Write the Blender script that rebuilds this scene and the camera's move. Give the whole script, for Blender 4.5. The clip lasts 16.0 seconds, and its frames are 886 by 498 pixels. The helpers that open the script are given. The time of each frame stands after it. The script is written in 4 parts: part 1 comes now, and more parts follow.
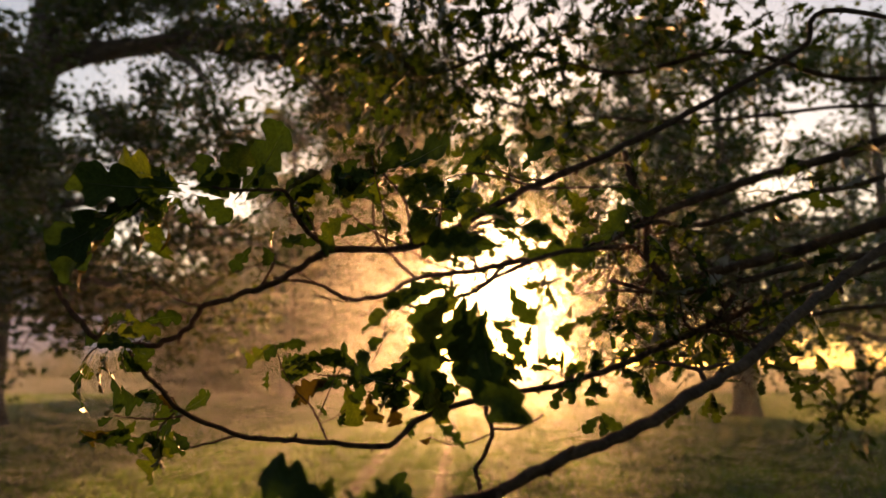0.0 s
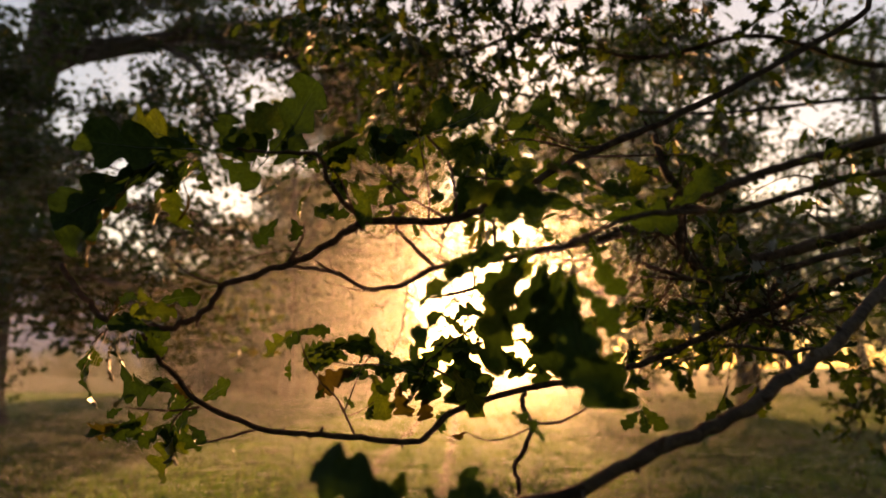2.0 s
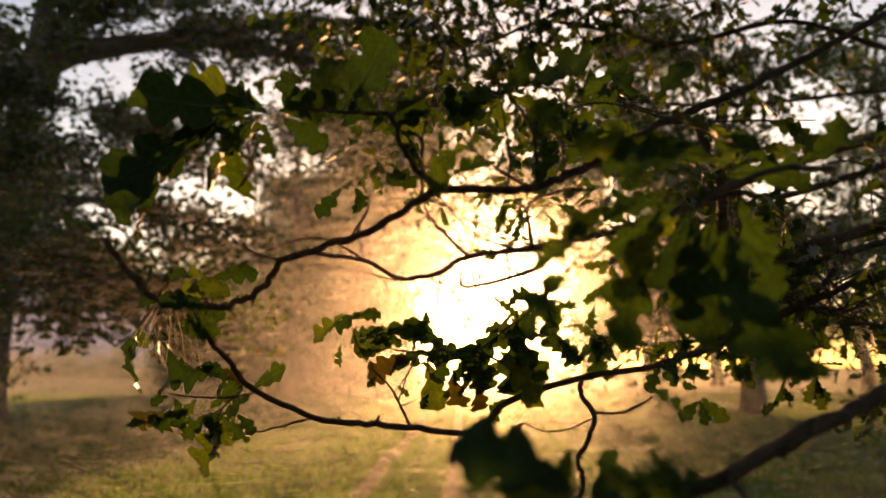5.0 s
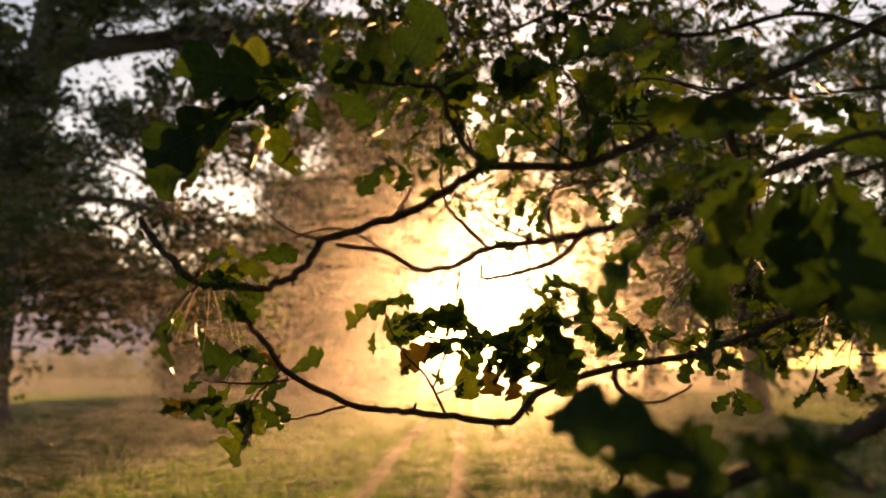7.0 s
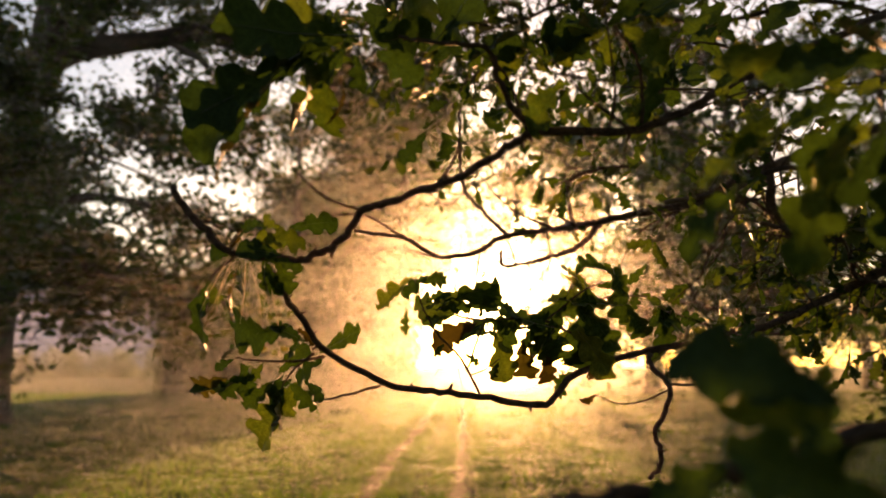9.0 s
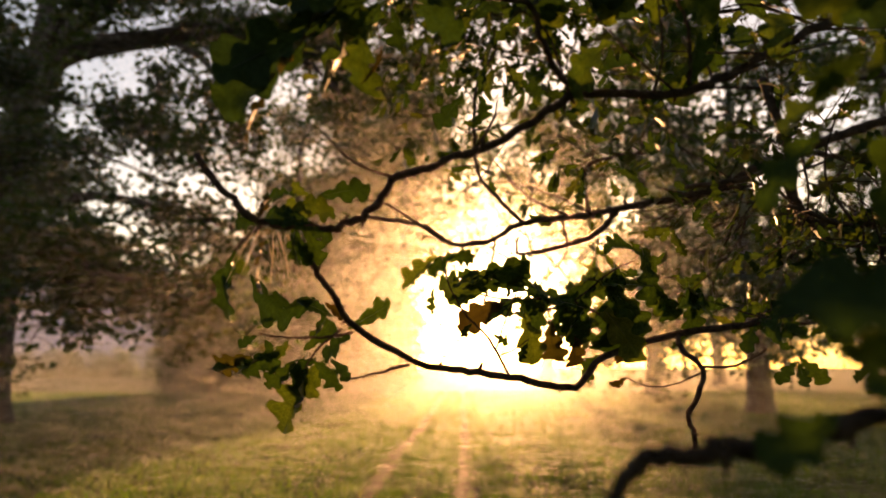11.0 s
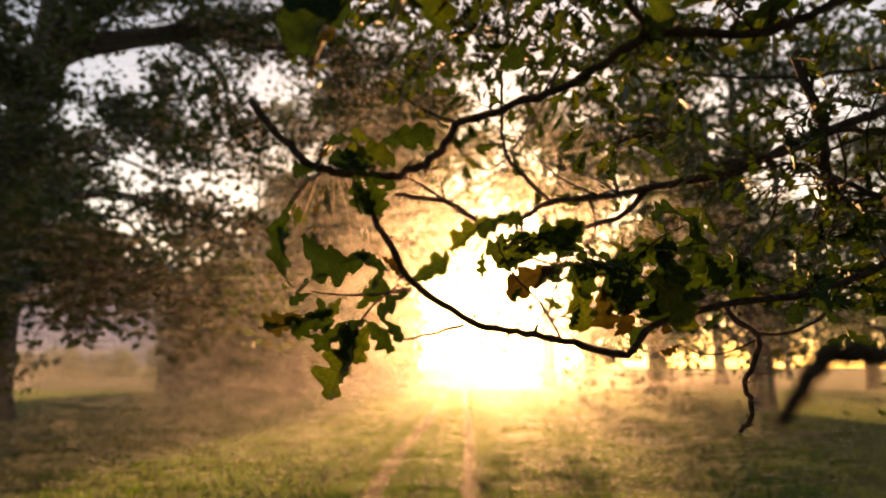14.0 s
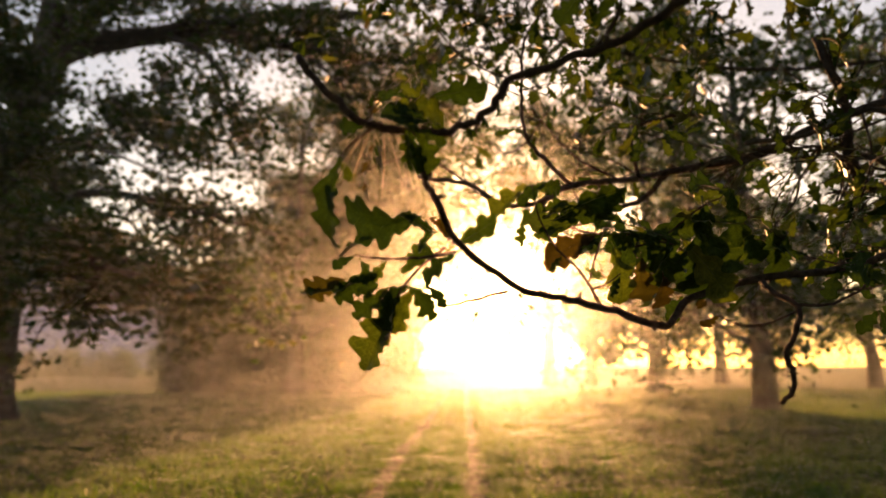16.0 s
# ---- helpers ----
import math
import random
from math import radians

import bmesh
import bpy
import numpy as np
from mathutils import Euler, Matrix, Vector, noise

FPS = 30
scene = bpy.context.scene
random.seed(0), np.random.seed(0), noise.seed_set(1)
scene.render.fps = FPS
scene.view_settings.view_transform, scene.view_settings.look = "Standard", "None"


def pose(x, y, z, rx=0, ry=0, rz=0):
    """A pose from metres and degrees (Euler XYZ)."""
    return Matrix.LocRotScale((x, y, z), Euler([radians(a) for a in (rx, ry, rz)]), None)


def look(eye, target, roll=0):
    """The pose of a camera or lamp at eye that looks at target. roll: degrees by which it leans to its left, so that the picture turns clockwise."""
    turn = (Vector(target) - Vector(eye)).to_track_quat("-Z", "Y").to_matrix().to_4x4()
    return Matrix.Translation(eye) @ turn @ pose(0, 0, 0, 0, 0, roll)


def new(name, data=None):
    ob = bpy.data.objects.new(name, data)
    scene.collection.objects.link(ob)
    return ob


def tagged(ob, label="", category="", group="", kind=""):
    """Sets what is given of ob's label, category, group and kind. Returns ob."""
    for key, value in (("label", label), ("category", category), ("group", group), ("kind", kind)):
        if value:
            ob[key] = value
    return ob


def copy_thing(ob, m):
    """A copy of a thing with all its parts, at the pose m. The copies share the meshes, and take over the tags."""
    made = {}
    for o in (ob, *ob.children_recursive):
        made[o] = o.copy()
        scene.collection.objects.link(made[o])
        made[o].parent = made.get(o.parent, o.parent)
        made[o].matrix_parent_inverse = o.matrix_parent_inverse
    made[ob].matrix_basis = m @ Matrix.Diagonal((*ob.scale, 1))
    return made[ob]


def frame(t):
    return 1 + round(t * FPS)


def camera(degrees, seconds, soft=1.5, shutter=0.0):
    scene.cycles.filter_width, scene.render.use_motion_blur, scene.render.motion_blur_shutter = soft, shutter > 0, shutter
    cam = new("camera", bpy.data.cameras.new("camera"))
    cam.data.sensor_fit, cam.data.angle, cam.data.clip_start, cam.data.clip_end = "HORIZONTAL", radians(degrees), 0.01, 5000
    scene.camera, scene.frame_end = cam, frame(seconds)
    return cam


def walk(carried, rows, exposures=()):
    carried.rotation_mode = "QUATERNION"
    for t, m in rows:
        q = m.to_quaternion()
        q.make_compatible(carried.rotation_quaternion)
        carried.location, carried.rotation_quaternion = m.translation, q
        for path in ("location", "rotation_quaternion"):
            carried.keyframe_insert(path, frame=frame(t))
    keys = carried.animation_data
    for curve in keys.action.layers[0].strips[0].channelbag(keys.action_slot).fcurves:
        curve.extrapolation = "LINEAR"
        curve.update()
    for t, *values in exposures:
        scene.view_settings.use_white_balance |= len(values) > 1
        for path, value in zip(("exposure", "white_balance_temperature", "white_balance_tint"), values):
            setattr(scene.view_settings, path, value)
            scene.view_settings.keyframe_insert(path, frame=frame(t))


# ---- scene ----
cam = camera(66.8, 16.0)
cam.data.dof.use_dof, cam.data.dof.focus_distance, cam.data.dof.aperture_fstop = True, 1.18, 3.5
METRES, EYE, TILT, LEAN, TURN = 0.65, 1.75, 10.0, 0.0, 0.0
ROWS = [
    (0.0, 0.0, 0.0, 0.0, -0.0, 0.0, -0.0),
    (0.5, -0.0268, 0.0455, -0.0116, 0.01, -0.04, -0.06),
    (1.0, -0.0489, 0.0905, -0.0284, -0.02, -0.05, -0.02),
    (1.5, -0.073, 0.1282, -0.0455, -0.02, -0.02, -0.01),
    (2.0, -0.103, 0.16, -0.06, 0.01, -0.01, -0.07),
    (2.5, -0.1306, 0.1835, -0.07, 0.02, 0.01, -0.04),
    (3.0, -0.158, 0.2043, -0.0781, 0.04, 0.01, -0.03),
    (3.5, -0.1852, 0.2252, -0.0872, 0.05, 0.01, -0.02),
    (4.0, -0.2101, 0.2438, -0.0958, 0.06, 0.01, 0.0),
    (6.5, -0.3258, 0.3099, -0.1507, 0.06, 0.05, 0.02),
    (7.0, -0.3486, 0.3185, -0.1583, 0.07, 0.04, 0.02),
    (7.5, -0.3743, 0.3294, -0.1682, 0.09, 0.03, 0.01),
    (8.0, -0.3981, 0.3417, -0.1807, 0.09, 0.02, 0.01),
    (8.5, -0.4174, 0.355, -0.1963, 0.09, 0.01, 0.04),
    (9.0, -0.4332, 0.3701, -0.214, 0.09, -0.01, 0.07),
    (11.5, -0.513, 0.4332, -0.2846, 0.09, 0.03, 0.02),
    (12.0, -0.5259, 0.4423, -0.2992, 0.08, 0.03, 0.07),
    (12.5, -0.5419, 0.4516, -0.314, 0.1, 0.01, 0.06),
    (13.0, -0.5627, 0.4593, -0.3293, 0.12, -0.0, 0.0),
    (13.5, -0.5876, 0.4676, -0.3444, 0.14, -0.03, -0.01),
    (14.0, -0.6131, 0.4735, -0.3593, 0.14, -0.02, 0.01),
    (14.5, -0.6365, 0.4772, -0.3745, 0.13, -0.02, 0.04),
    (15.0, -0.6596, 0.4833, -0.3905, 0.13, -0.01, 0.09),
    (15.5, -0.6802, 0.4871, -0.4092, 0.12, -0.01, 0.12),
    (16.0, -0.7015, 0.495, -0.4308, 0.13, -0.01, 0.12),
]
walk(cam, [(t, pose(0, 0, EYE, TILT, LEAN, TURN) @ pose(METRES * x, METRES * y, METRES * z, 90 + pitch, roll, yaw)) for t, x, y, z, yaw, pitch, roll in ROWS],
     [(0.0, 1.62, 8100, 27), (3.5, 1.69, 8100, 27), (7.0, 1.93, 8100, 27), (9.0, 1.94, 8100, 27), (12.0, 1.73, 8100, 27), (14.0, 1.77, 8100, 27), (14.6, 1.96, 8100, 27), (15.2, 1.96, 8100, 27), (16.0, 1.74, 8100, 27)])

# ---- world, sun, exposure ----
SUN_AZ, SUN_EL = 5.5, 6.3          # degrees to the right of straight ahead, degrees above the horizon
world = bpy.data.worlds.new("world")
scene.world = world
world.use_nodes = True
wn = world.node_tree
sky = wn.nodes.new("ShaderNodeTexSky")
sky.sky_type = "NISHITA"
sky.sun_disc = False
sky.sun_elevation, sky.sun_rotation = radians(SUN_EL), radians(SUN_AZ)
sky.altitude, sky.air_density, sky.dust_density, sky.ozone_density = 50, 1.0, 1.2, 1.2
wn.nodes["Background"].inputs["Strength"].default_value = 0.095
wn.links.new(sky.outputs["Color"], wn.nodes["Background"].inputs["Color"])

sun_data = bpy.data.lights.new("sun", "SUN")
sun_data.energy, sun_data.angle, sun_data.color = 5.0, radians(1.0), (1.0, 0.55, 0.23)
sun = new("sun", sun_data)
sun_way = Vector((math.sin(radians(SUN_AZ)) * math.cos(radians(SUN_EL)), math.cos(radians(SUN_AZ)) * math.cos(radians(SUN_EL)), math.sin(radians(SUN_EL))))
sun.matrix_world = look(sun_way * 200, (0, 0, 0))


# ---- materials ----
def material(name):
    m = bpy.data.materials.new(name)
    m.use_nodes = True
    m.node_tree.nodes.clear()
    return m, m.node_tree.nodes, m.node_tree.links


def ramp(n, stops):
    r = n.new("ShaderNodeValToRGB")
    r.color_ramp.elements[0].position, r.color_ramp.elements[0].color = stops[0][0], (*stops[0][1], 1)
    r.color_ramp.elements[1].position, r.color_ramp.elements[1].color = stops[-1][0], (*stops[-1][1], 1)
    for p, c in stops[1:-1]:
        r.color_ramp.elements.new(p).color = (*c, 1)
    return r


def noise_node(n, l, scale, detail=4, vector=None, rough=0.55):
    t = n.new("ShaderNodeTexNoise")
    t.inputs["Scale"].default_value, t.inputs["Detail"].default_value, t.inputs["Roughness"].default_value = scale, detail, rough
    if vector is None:
        vector = n.new("ShaderNodeTexCoord").outputs["Object"]
    l.new(vector, t.inputs["Vector"])
    return t


def bark_material(name, dark, light, scale=9.0):
    m, n, l = material(name)
    out, b = n.new("ShaderNodeOutputMaterial"), n.new("ShaderNodeBsdfPrincipled")
    t1, t2 = noise_node(n, l, scale, 6), noise_node(n, l, scale * 8, 5)
    c1 = ramp(n, [(0.3, dark), (0.62, light), (0.75, (light[0] * 0.8, light[1] * 0.95, light[2] * 0.7))])
    mix = n.new("ShaderNodeMix")
    mix.data_type, mix.blend_type = "RGBA", "MULTIPLY"
    mix.inputs[0].default_value = 0.6
    c2 = ramp(n, [(0.3, (0.45, 0.42, 0.4)), (0.7, (1, 1, 1))])
    l.new(t1.outputs["Fac"], c1.inputs["Fac"]), l.new(t2.outputs["Fac"], c2.inputs["Fac"])
    l.new(c1.outputs["Color"], mix.inputs[6]), l.new(c2.outputs["Color"], mix.inputs[7])
    l.new(mix.outputs[2], b.inputs["Base Color"])
    b.inputs["Roughness"].default_value, b.inputs["Specular IOR Level"].default_value = 0.85, 0.2
    bump = n.new("ShaderNodeBump")
    bump.inputs["Strength"].default_value, bump.inputs["Distance"].default_value = 0.7, 0.012
    l.new(t2.outputs["Fac"], bump.inputs["Height"]), l.new(bump.outputs["Normal"], b.inputs["Normal"])
    l.new(b.outputs["BSDF"], out.inputs["Surface"])
    return m


def leaf_material(name, stops, through_gain=1.0, gloss=0.12, scale=30.0, island=True, veins=False):
    """Leaves: a matt face, light that comes through the blade, and a faint waxy gloss."""
    m, n, l = material(name)
    out = n.new("ShaderNodeOutputMaterial")
    if island:
        pick = n.new("ShaderNodeNewGeometry").outputs["Random Per Island"]
    else:
        pick = n.new("ShaderNodeObjectInfo").outputs["Random"]
    t = noise_node(n, l, scale, 3)
    add = n.new("ShaderNodeMath")
    add.operation = "MULTIPLY_ADD"
    l.new(t.outputs["Fac"], add.inputs[0])
    add.inputs[1].default_value = 0.5
    shift = n.new("ShaderNodeMath")
    shift.operation = "ADD"
    shift.inputs[1].default_value = -0.25
    l.new(pick, shift.inputs[0]), l.new(shift.outputs[0], add.inputs[2])
    col = ramp(n, stops)
    l.new(add.outputs[0], col.inputs["Fac"])
    fine = noise_node(n, l, scale * 6, 4)
    blotch = ramp(n, [(0.3, (0.62, 0.6, 0.55)), (0.62, (1.1, 1.1, 1.05))])
    l.new(fine.outputs["Fac"], blotch.inputs["Fac"])
    worn = n.new("ShaderNodeMix")
    worn.data_type, worn.blend_type = "RGBA", "MULTIPLY"
    worn.inputs[0].default_value = 0.7
    l.new(col.outputs["Color"], worn.inputs[6]), l.new(blotch.outputs["Color"], worn.inputs[7])
    tint = worn.outputs[2]
    if veins:
        sep = n.new("ShaderNodeSeparateXYZ")
        l.new(n.new("ShaderNodeTexCoord").outputs["Object"], sep.inputs[0])
        ab, sl, wv, rib, big = (n.new("ShaderNodeMath") for _ in range(5))
        ab.operation = "ABSOLUTE"
        l.new(sep.outputs["X"], ab.inputs[0])
        sl.operation = "MULTIPLY_ADD"
        sl.inputs[1].default_value = -1.1
        l.new(ab.outputs[0], sl.inputs[0]), l.new(sep.outputs["Y"], sl.inputs[2])
        wv.operation = "PINGPONG"
        wv.inputs[1].default_value = 0.06
        l.new(sl.outputs[0], wv.inputs[0])
        rib.operation = "MINIMUM"
        l.new(wv.outputs[0], rib.inputs[0]), l.new(ab.outputs[0], rib.inputs[1])
        big.operation = "LESS_THAN"
        big.inputs[1].default_value = 0.008
        l.new(rib.outputs[0], big.inputs[0])
        vm = n.new("ShaderNodeMix")
        vm.data_type, vm.blend_type = "RGBA", "MULTIPLY"
        vm.inputs[7].default_value = (1.18, 1.16, 1.12, 1)
        l.new(big.outputs[0], vm.inputs[0]), l.new(tint, vm.inputs[6])
        tint = vm.outputs[2]
    dif, tra, glo = n.new("ShaderNodeBsdfDiffuse"), n.new("ShaderNodeBsdfTranslucent"), n.new("ShaderNodeBsdfGlossy")
    l.new(tint, dif.inputs["Color"])
    warm = n.new("ShaderNodeMix")
    warm.data_type, warm.blend_type = "RGBA", "MULTIPLY"
    warm.inputs[0].default_value = 1.0
    warm.inputs[7].default_value = (1.1 * through_gain, 1.4 * through_gain, 0.55 * through_gain, 1)
    l.new(tint, warm.inputs[6]), l.new(warm.outputs[2], tra.inputs["Color"])
    glo.inputs["Roughness"].default_value = 0.5
    glo.inputs["Color"].default_value = (0.3, 0.3, 0.3, 1)
    fres = n.new("ShaderNodeFresnel")
    fres.inputs["IOR"].default_value = 1.3
    a, b = n.new("ShaderNodeMixShader"), n.new("ShaderNodeMixShader")
    a.inputs[0].default_value = 0.5
    l.new(dif.outputs[0], a.inputs[1]), l.new(tra.outputs[0], a.inputs[2])
    g = n.new("ShaderNodeMath")
    g.operation = "MULTIPLY"
    g.inputs[1].default_value = gloss * 4
    l.new(fres.outputs[0], g.inputs[0]), l.new(g.outputs[0], b.inputs[0])
    l.new(a.outputs[0], b.inputs[1]), l.new(glo.outputs[0], b.inputs[2])
    l.new(b.outputs[0], out.inputs["Surface"])
    return m


BARK = bark_material("oak_bark", (0.032, 0.024, 0.018), (0.105, 0.078, 0.057))
TWIG_BARK = bark_material("twig_bark", (0.032, 0.023, 0.017), (0.09, 0.064, 0.046), 60.0)
LEAF = leaf_material("oak_leaf", [(0.0, (0.028, 0.055, 0.022)), (0.4, (0.045, 0.082, 0.024)), (0.78, (0.07, 0.11, 0.026)), (1.0, (0.16, 0.19, 0.04))], 0.34, scale=5.0, island=False, veins=True)
LEAF_FAR = leaf_material("tree_leaves", [(0.0, (0.035, 0.06, 0.018)), (0.5, (0.06, 0.085, 0.022)), (0.85, (0.075, 0.08, 0.026)), (1.0, (0.11, 0.085, 0.028))], 1.0, 0.08, 3.0)
GRASS = leaf_material("grass_blade", [(0.0, (0.045, 0.085, 0.018)), (0.5, (0.07, 0.12, 0.026)), (1.0, (0.13, 0.14, 0.045))], 1.35, 0.1, 0.6)


def ground_material():
    m, n, l = material("meadow_ground")
    out, b = n.new("ShaderNodeOutputMaterial"), n.new("ShaderNodeBsdfPrincipled")
    t1, t2, t3 = noise_node(n, l, 0.35, 5), noise_node(n, l, 6.0, 6), noise_node(n, l, 60.0, 4)
    c1 = ramp(n, [(0.3, (0.038, 0.055, 0.016)), (0.6, (0.058, 0.075, 0.022)), (0.8, (0.085, 0.085, 0.034))])
    c2 = ramp(n, [(0.3, (0.5, 0.5, 0.5)), (0.7, (1.15, 1.15, 1.1))])
    mix = n.new("ShaderNodeMix")
    mix.data_type, mix.blend_type = "RGBA", "MULTIPLY"
    mix.inputs[0].default_value = 0.8
    l.new(t1.outputs["Fac"], c1.inputs["Fac"]), l.new(t2.outputs["Fac"], c2.inputs["Fac"])
    l.new(c1.outputs["Color"], mix.inputs[6]), l.new(c2.outputs["Color"], mix.inputs[7])
    l.new(mix.outputs[2], b.inputs["Base Color"])
    b.inputs["Roughness"].default_value = 0.85
    b.inputs["Specular IOR Level"].default_value = 0.05
    bump = n.new("ShaderNodeBump")
    bump.inputs["Strength"].default_value, bump.inputs["Distance"].default_value = 0.8, 0.05
    l.new(t3.outputs["Fac"], bump.inputs["Height"]), l.new(bump.outputs["Normal"], b.inputs["Normal"])
    l.new(b.outputs["BSDF"], out.inputs["Surface"])
    return m


def earth_material():
    m, n, l = material("track_earth")
    out, b = n.new("ShaderNodeOutputMaterial"), n.new("ShaderNodeBsdfPrincipled")
    t1, t2 = noise_node(n, l, 4.0, 6), noise_node(n, l, 45.0, 4)
    c1 = ramp(n, [(0.35, (0.03, 0.023, 0.018)), (0.5, (0.05, 0.036, 0.028)), (0.58, (0.04, 0.05, 0.02))])
    l.new(t1.outputs["Fac"], c1.inputs["Fac"]), l.new(c1.outputs["Color"], b.inputs["Base Color"])
    b.inputs["Roughness"].default_value = 0.95
    b.inputs["Specular IOR Level"].default_value = 0.04
    bump = n.new("ShaderNodeBump")
    bump.inputs["Strength"].default_value, bump.inputs["Distance"].default_value = 0.6, 0.03
    l.new(t2.outputs["Fac"], bump.inputs["Height"]), l.new(bump.outputs["Normal"], b.inputs["Normal"])
    l.new(b.outputs["BSDF"], out.inputs["Surface"])
    return m


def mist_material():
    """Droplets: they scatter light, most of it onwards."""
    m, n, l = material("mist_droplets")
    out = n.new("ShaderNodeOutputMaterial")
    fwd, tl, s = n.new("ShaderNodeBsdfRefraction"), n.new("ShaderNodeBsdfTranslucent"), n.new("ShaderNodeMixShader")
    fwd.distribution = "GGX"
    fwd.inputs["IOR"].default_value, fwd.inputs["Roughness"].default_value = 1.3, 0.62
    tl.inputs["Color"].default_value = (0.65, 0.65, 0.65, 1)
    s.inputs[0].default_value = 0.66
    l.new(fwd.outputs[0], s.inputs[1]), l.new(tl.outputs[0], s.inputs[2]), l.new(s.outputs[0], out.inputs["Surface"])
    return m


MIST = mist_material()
GROUND, EARTH = ground_material(), earth_material()


# ---- mesh helpers ----
def mesh_object(name, verts, faces, mat, parent=None, label="", smooth=True):
    me = bpy.data.meshes.new(name)
    me.from_pydata(verts, [], faces)
    me.materials.append(mat)
    if smooth:
        me.polygons.foreach_set("use_smooth", [True] * len(me.polygons))
    me.update()
    ob = new(name, me)
    if parent is not None:
        ob.parent = parent
    if label:
        tagged(ob, label)
    return ob


def spline(points, per=6):
    """A smooth line through the points."""
    p = np.array(points, float)
    p = np.vstack([2 * p[0] - p[1], p, 2 * p[-1] - p[-2]])
    out = []
    for i in range(1, len(p) - 2):
        for k in range(per):
            u = k / per
            a, b, c, d = p[i - 1], p[i], p[i + 1], p[i + 2]
            out.append(0.5 * (2 * b + (c - a) * u + (2 * a - 5 * b + 4 * c - d) * u * u + (3 * b - a - 3 * c + d) * u ** 3))
    out.append(p[-2])
    return np.array(out)


class Tubes:
    """Collects tapering round limbs into one mesh."""

    def __init__(self):
        self.v, self.f, self.n = [], [], 0

    def add(self, pts, r0, r1, sides=7, rough=0.0, power=1.0, rng=None, flare=0.0):
        pts = np.asarray(pts, float)
        k = len(pts)
        tang = np.gradient(pts, axis=0)
        tang /= np.linalg.norm(tang, axis=1)[:, None] + 1e-9
        ref = np.array((0.31, 0.52, 0.8)) if abs(tang[0][2]) < 0.8 else np.array((1.0, 0.2, 0.1))
        s = np.linspace(0, 1, k)
        rad = r0 + (r1 - r0) * s ** power + flare * r0 * np.exp(-s * 24)
        ang = np.linspace(0, 2 * np.pi, sides, endpoint=False)
        rings = np.zeros((k, sides, 3))
        for i in range(k):
            u = ref - tang[i] * ref.dot(tang[i])
            u /= np.linalg.norm(u) + 1e-9
            ref = u
            w = np.cross(tang[i], u)
            r = rad[i] * (1 + (rough * rng.uniform(-1, 1, sides) if rough and rng is not None else 0))
            rings[i] = pts[i] + (np.cos(ang) * r)[:, None] * u + (np.sin(ang) * r)[:, None] * w
        self.v.extend(map(tuple, rings.reshape(-1, 3)))
        b = self.n
        for i in range(k - 1):
            for j in range(sides):
                j2 = (j + 1) % sides
                self.f.append((b + i * sides + j, b + i * sides + j2, b + (i + 1) * sides + j2, b + (i + 1) * sides + j))
        self.f.append(tuple(b + j for j in range(sides))[::-1])
        self.f.append(tuple(b + (k - 1) * sides + j for j in range(sides)))
        self.n += k * sides

    def make(self, name, mat, parent=None, label=""):
        return mesh_object(name, self.v, self.f, mat, parent, label)


def leaf_cloud(centres, sizes, rng, flat=0.5):
    """Small bent blades with random turns about the given centres, as vertices and faces."""
    c = np.asarray(centres, float)
    k = len(c)
    a = rng.normal(size=(k, 3))
    a[:, 2] *= flat
    a /= np.linalg.norm(a, axis=1)[:, None]
    b = np.cross(a, rng.normal(size=(k, 3)))
    b /= np.linalg.norm(b, axis=1)[:, None]
    n = np.cross(a, b)
    L = np.asarray(sizes)[:, None]
    w = L * rng.uniform(0.3, 0.5, (k, 1))
    bend = L * rng.uniform(-0.2, 0.2, (k, 1))
    v = np.stack([c - a * L * 0.5, c + b * w - a * L * 0.05 + n * bend, c + a * L * 0.5, c - b * w + a * L * 0.08 + n * bend], axis=1).reshape(-1, 3)
    i = np.arange(k) * 4
    f = np.concatenate([np.stack([i, i + 1, i + 2], 1), np.stack([i, i + 2, i + 3], 1)])
    return v, f


def cloud_object(name, v, f, mat, parent, label=""):
    me = bpy.data.meshes.new(name)
    me.vertices.add(len(v))
    me.vertices.foreach_set("co", np.asarray(v, np.float32).ravel())
    me.loops.add(len(f) * 3)
    me.loops.foreach_set("vertex_index", np.asarray(f, np.int32).ravel())
    me.polygons.add(len(f))
    me.polygons.foreach_set("loop_start", np.arange(len(f), dtype=np.int32) * 3)
    me.polygons.foreach_set("use_smooth", np.ones(len(f), bool))
    me.materials.append(mat)
    me.update(calc_edges=True)
    ob = new(name, me)
    ob.parent = parent
    if label:
        tagged(ob, label)
    return ob


# ---- ground and track ----
def rut_x(y, side):
    return (-0.05 + 0.026 * (y - 8.7) if side else -1.32 + 0.03 * (y - 8.7)) + 0.05 * math.sin(y * 0.35 + side)


def ground_height(x, y):
    near = math.exp(-((y - 20) / 60) ** 2)
    h = near * (0.10 * noise.noise((x * 0.12, y * 0.12, 0)) + 0.03 * noise.noise((x * 0.6, y * 0.6, 3)))
    if y < 70:
        for side in (0, 1):
            h -= 0.06 * math.exp(-((x - rut_x(y, side)) / 0.32) ** 2)
    return h


def axis(near, step, far):
    a = list(np.arange(-near, near + 1e-6, step))
    s = step
    while a[-1] < far:
        s *= 1.35
        a.append(a[-1] + s)
    return sorted(set([round(-q, 4) for q in a] + [round(q, 4) for q in a]))


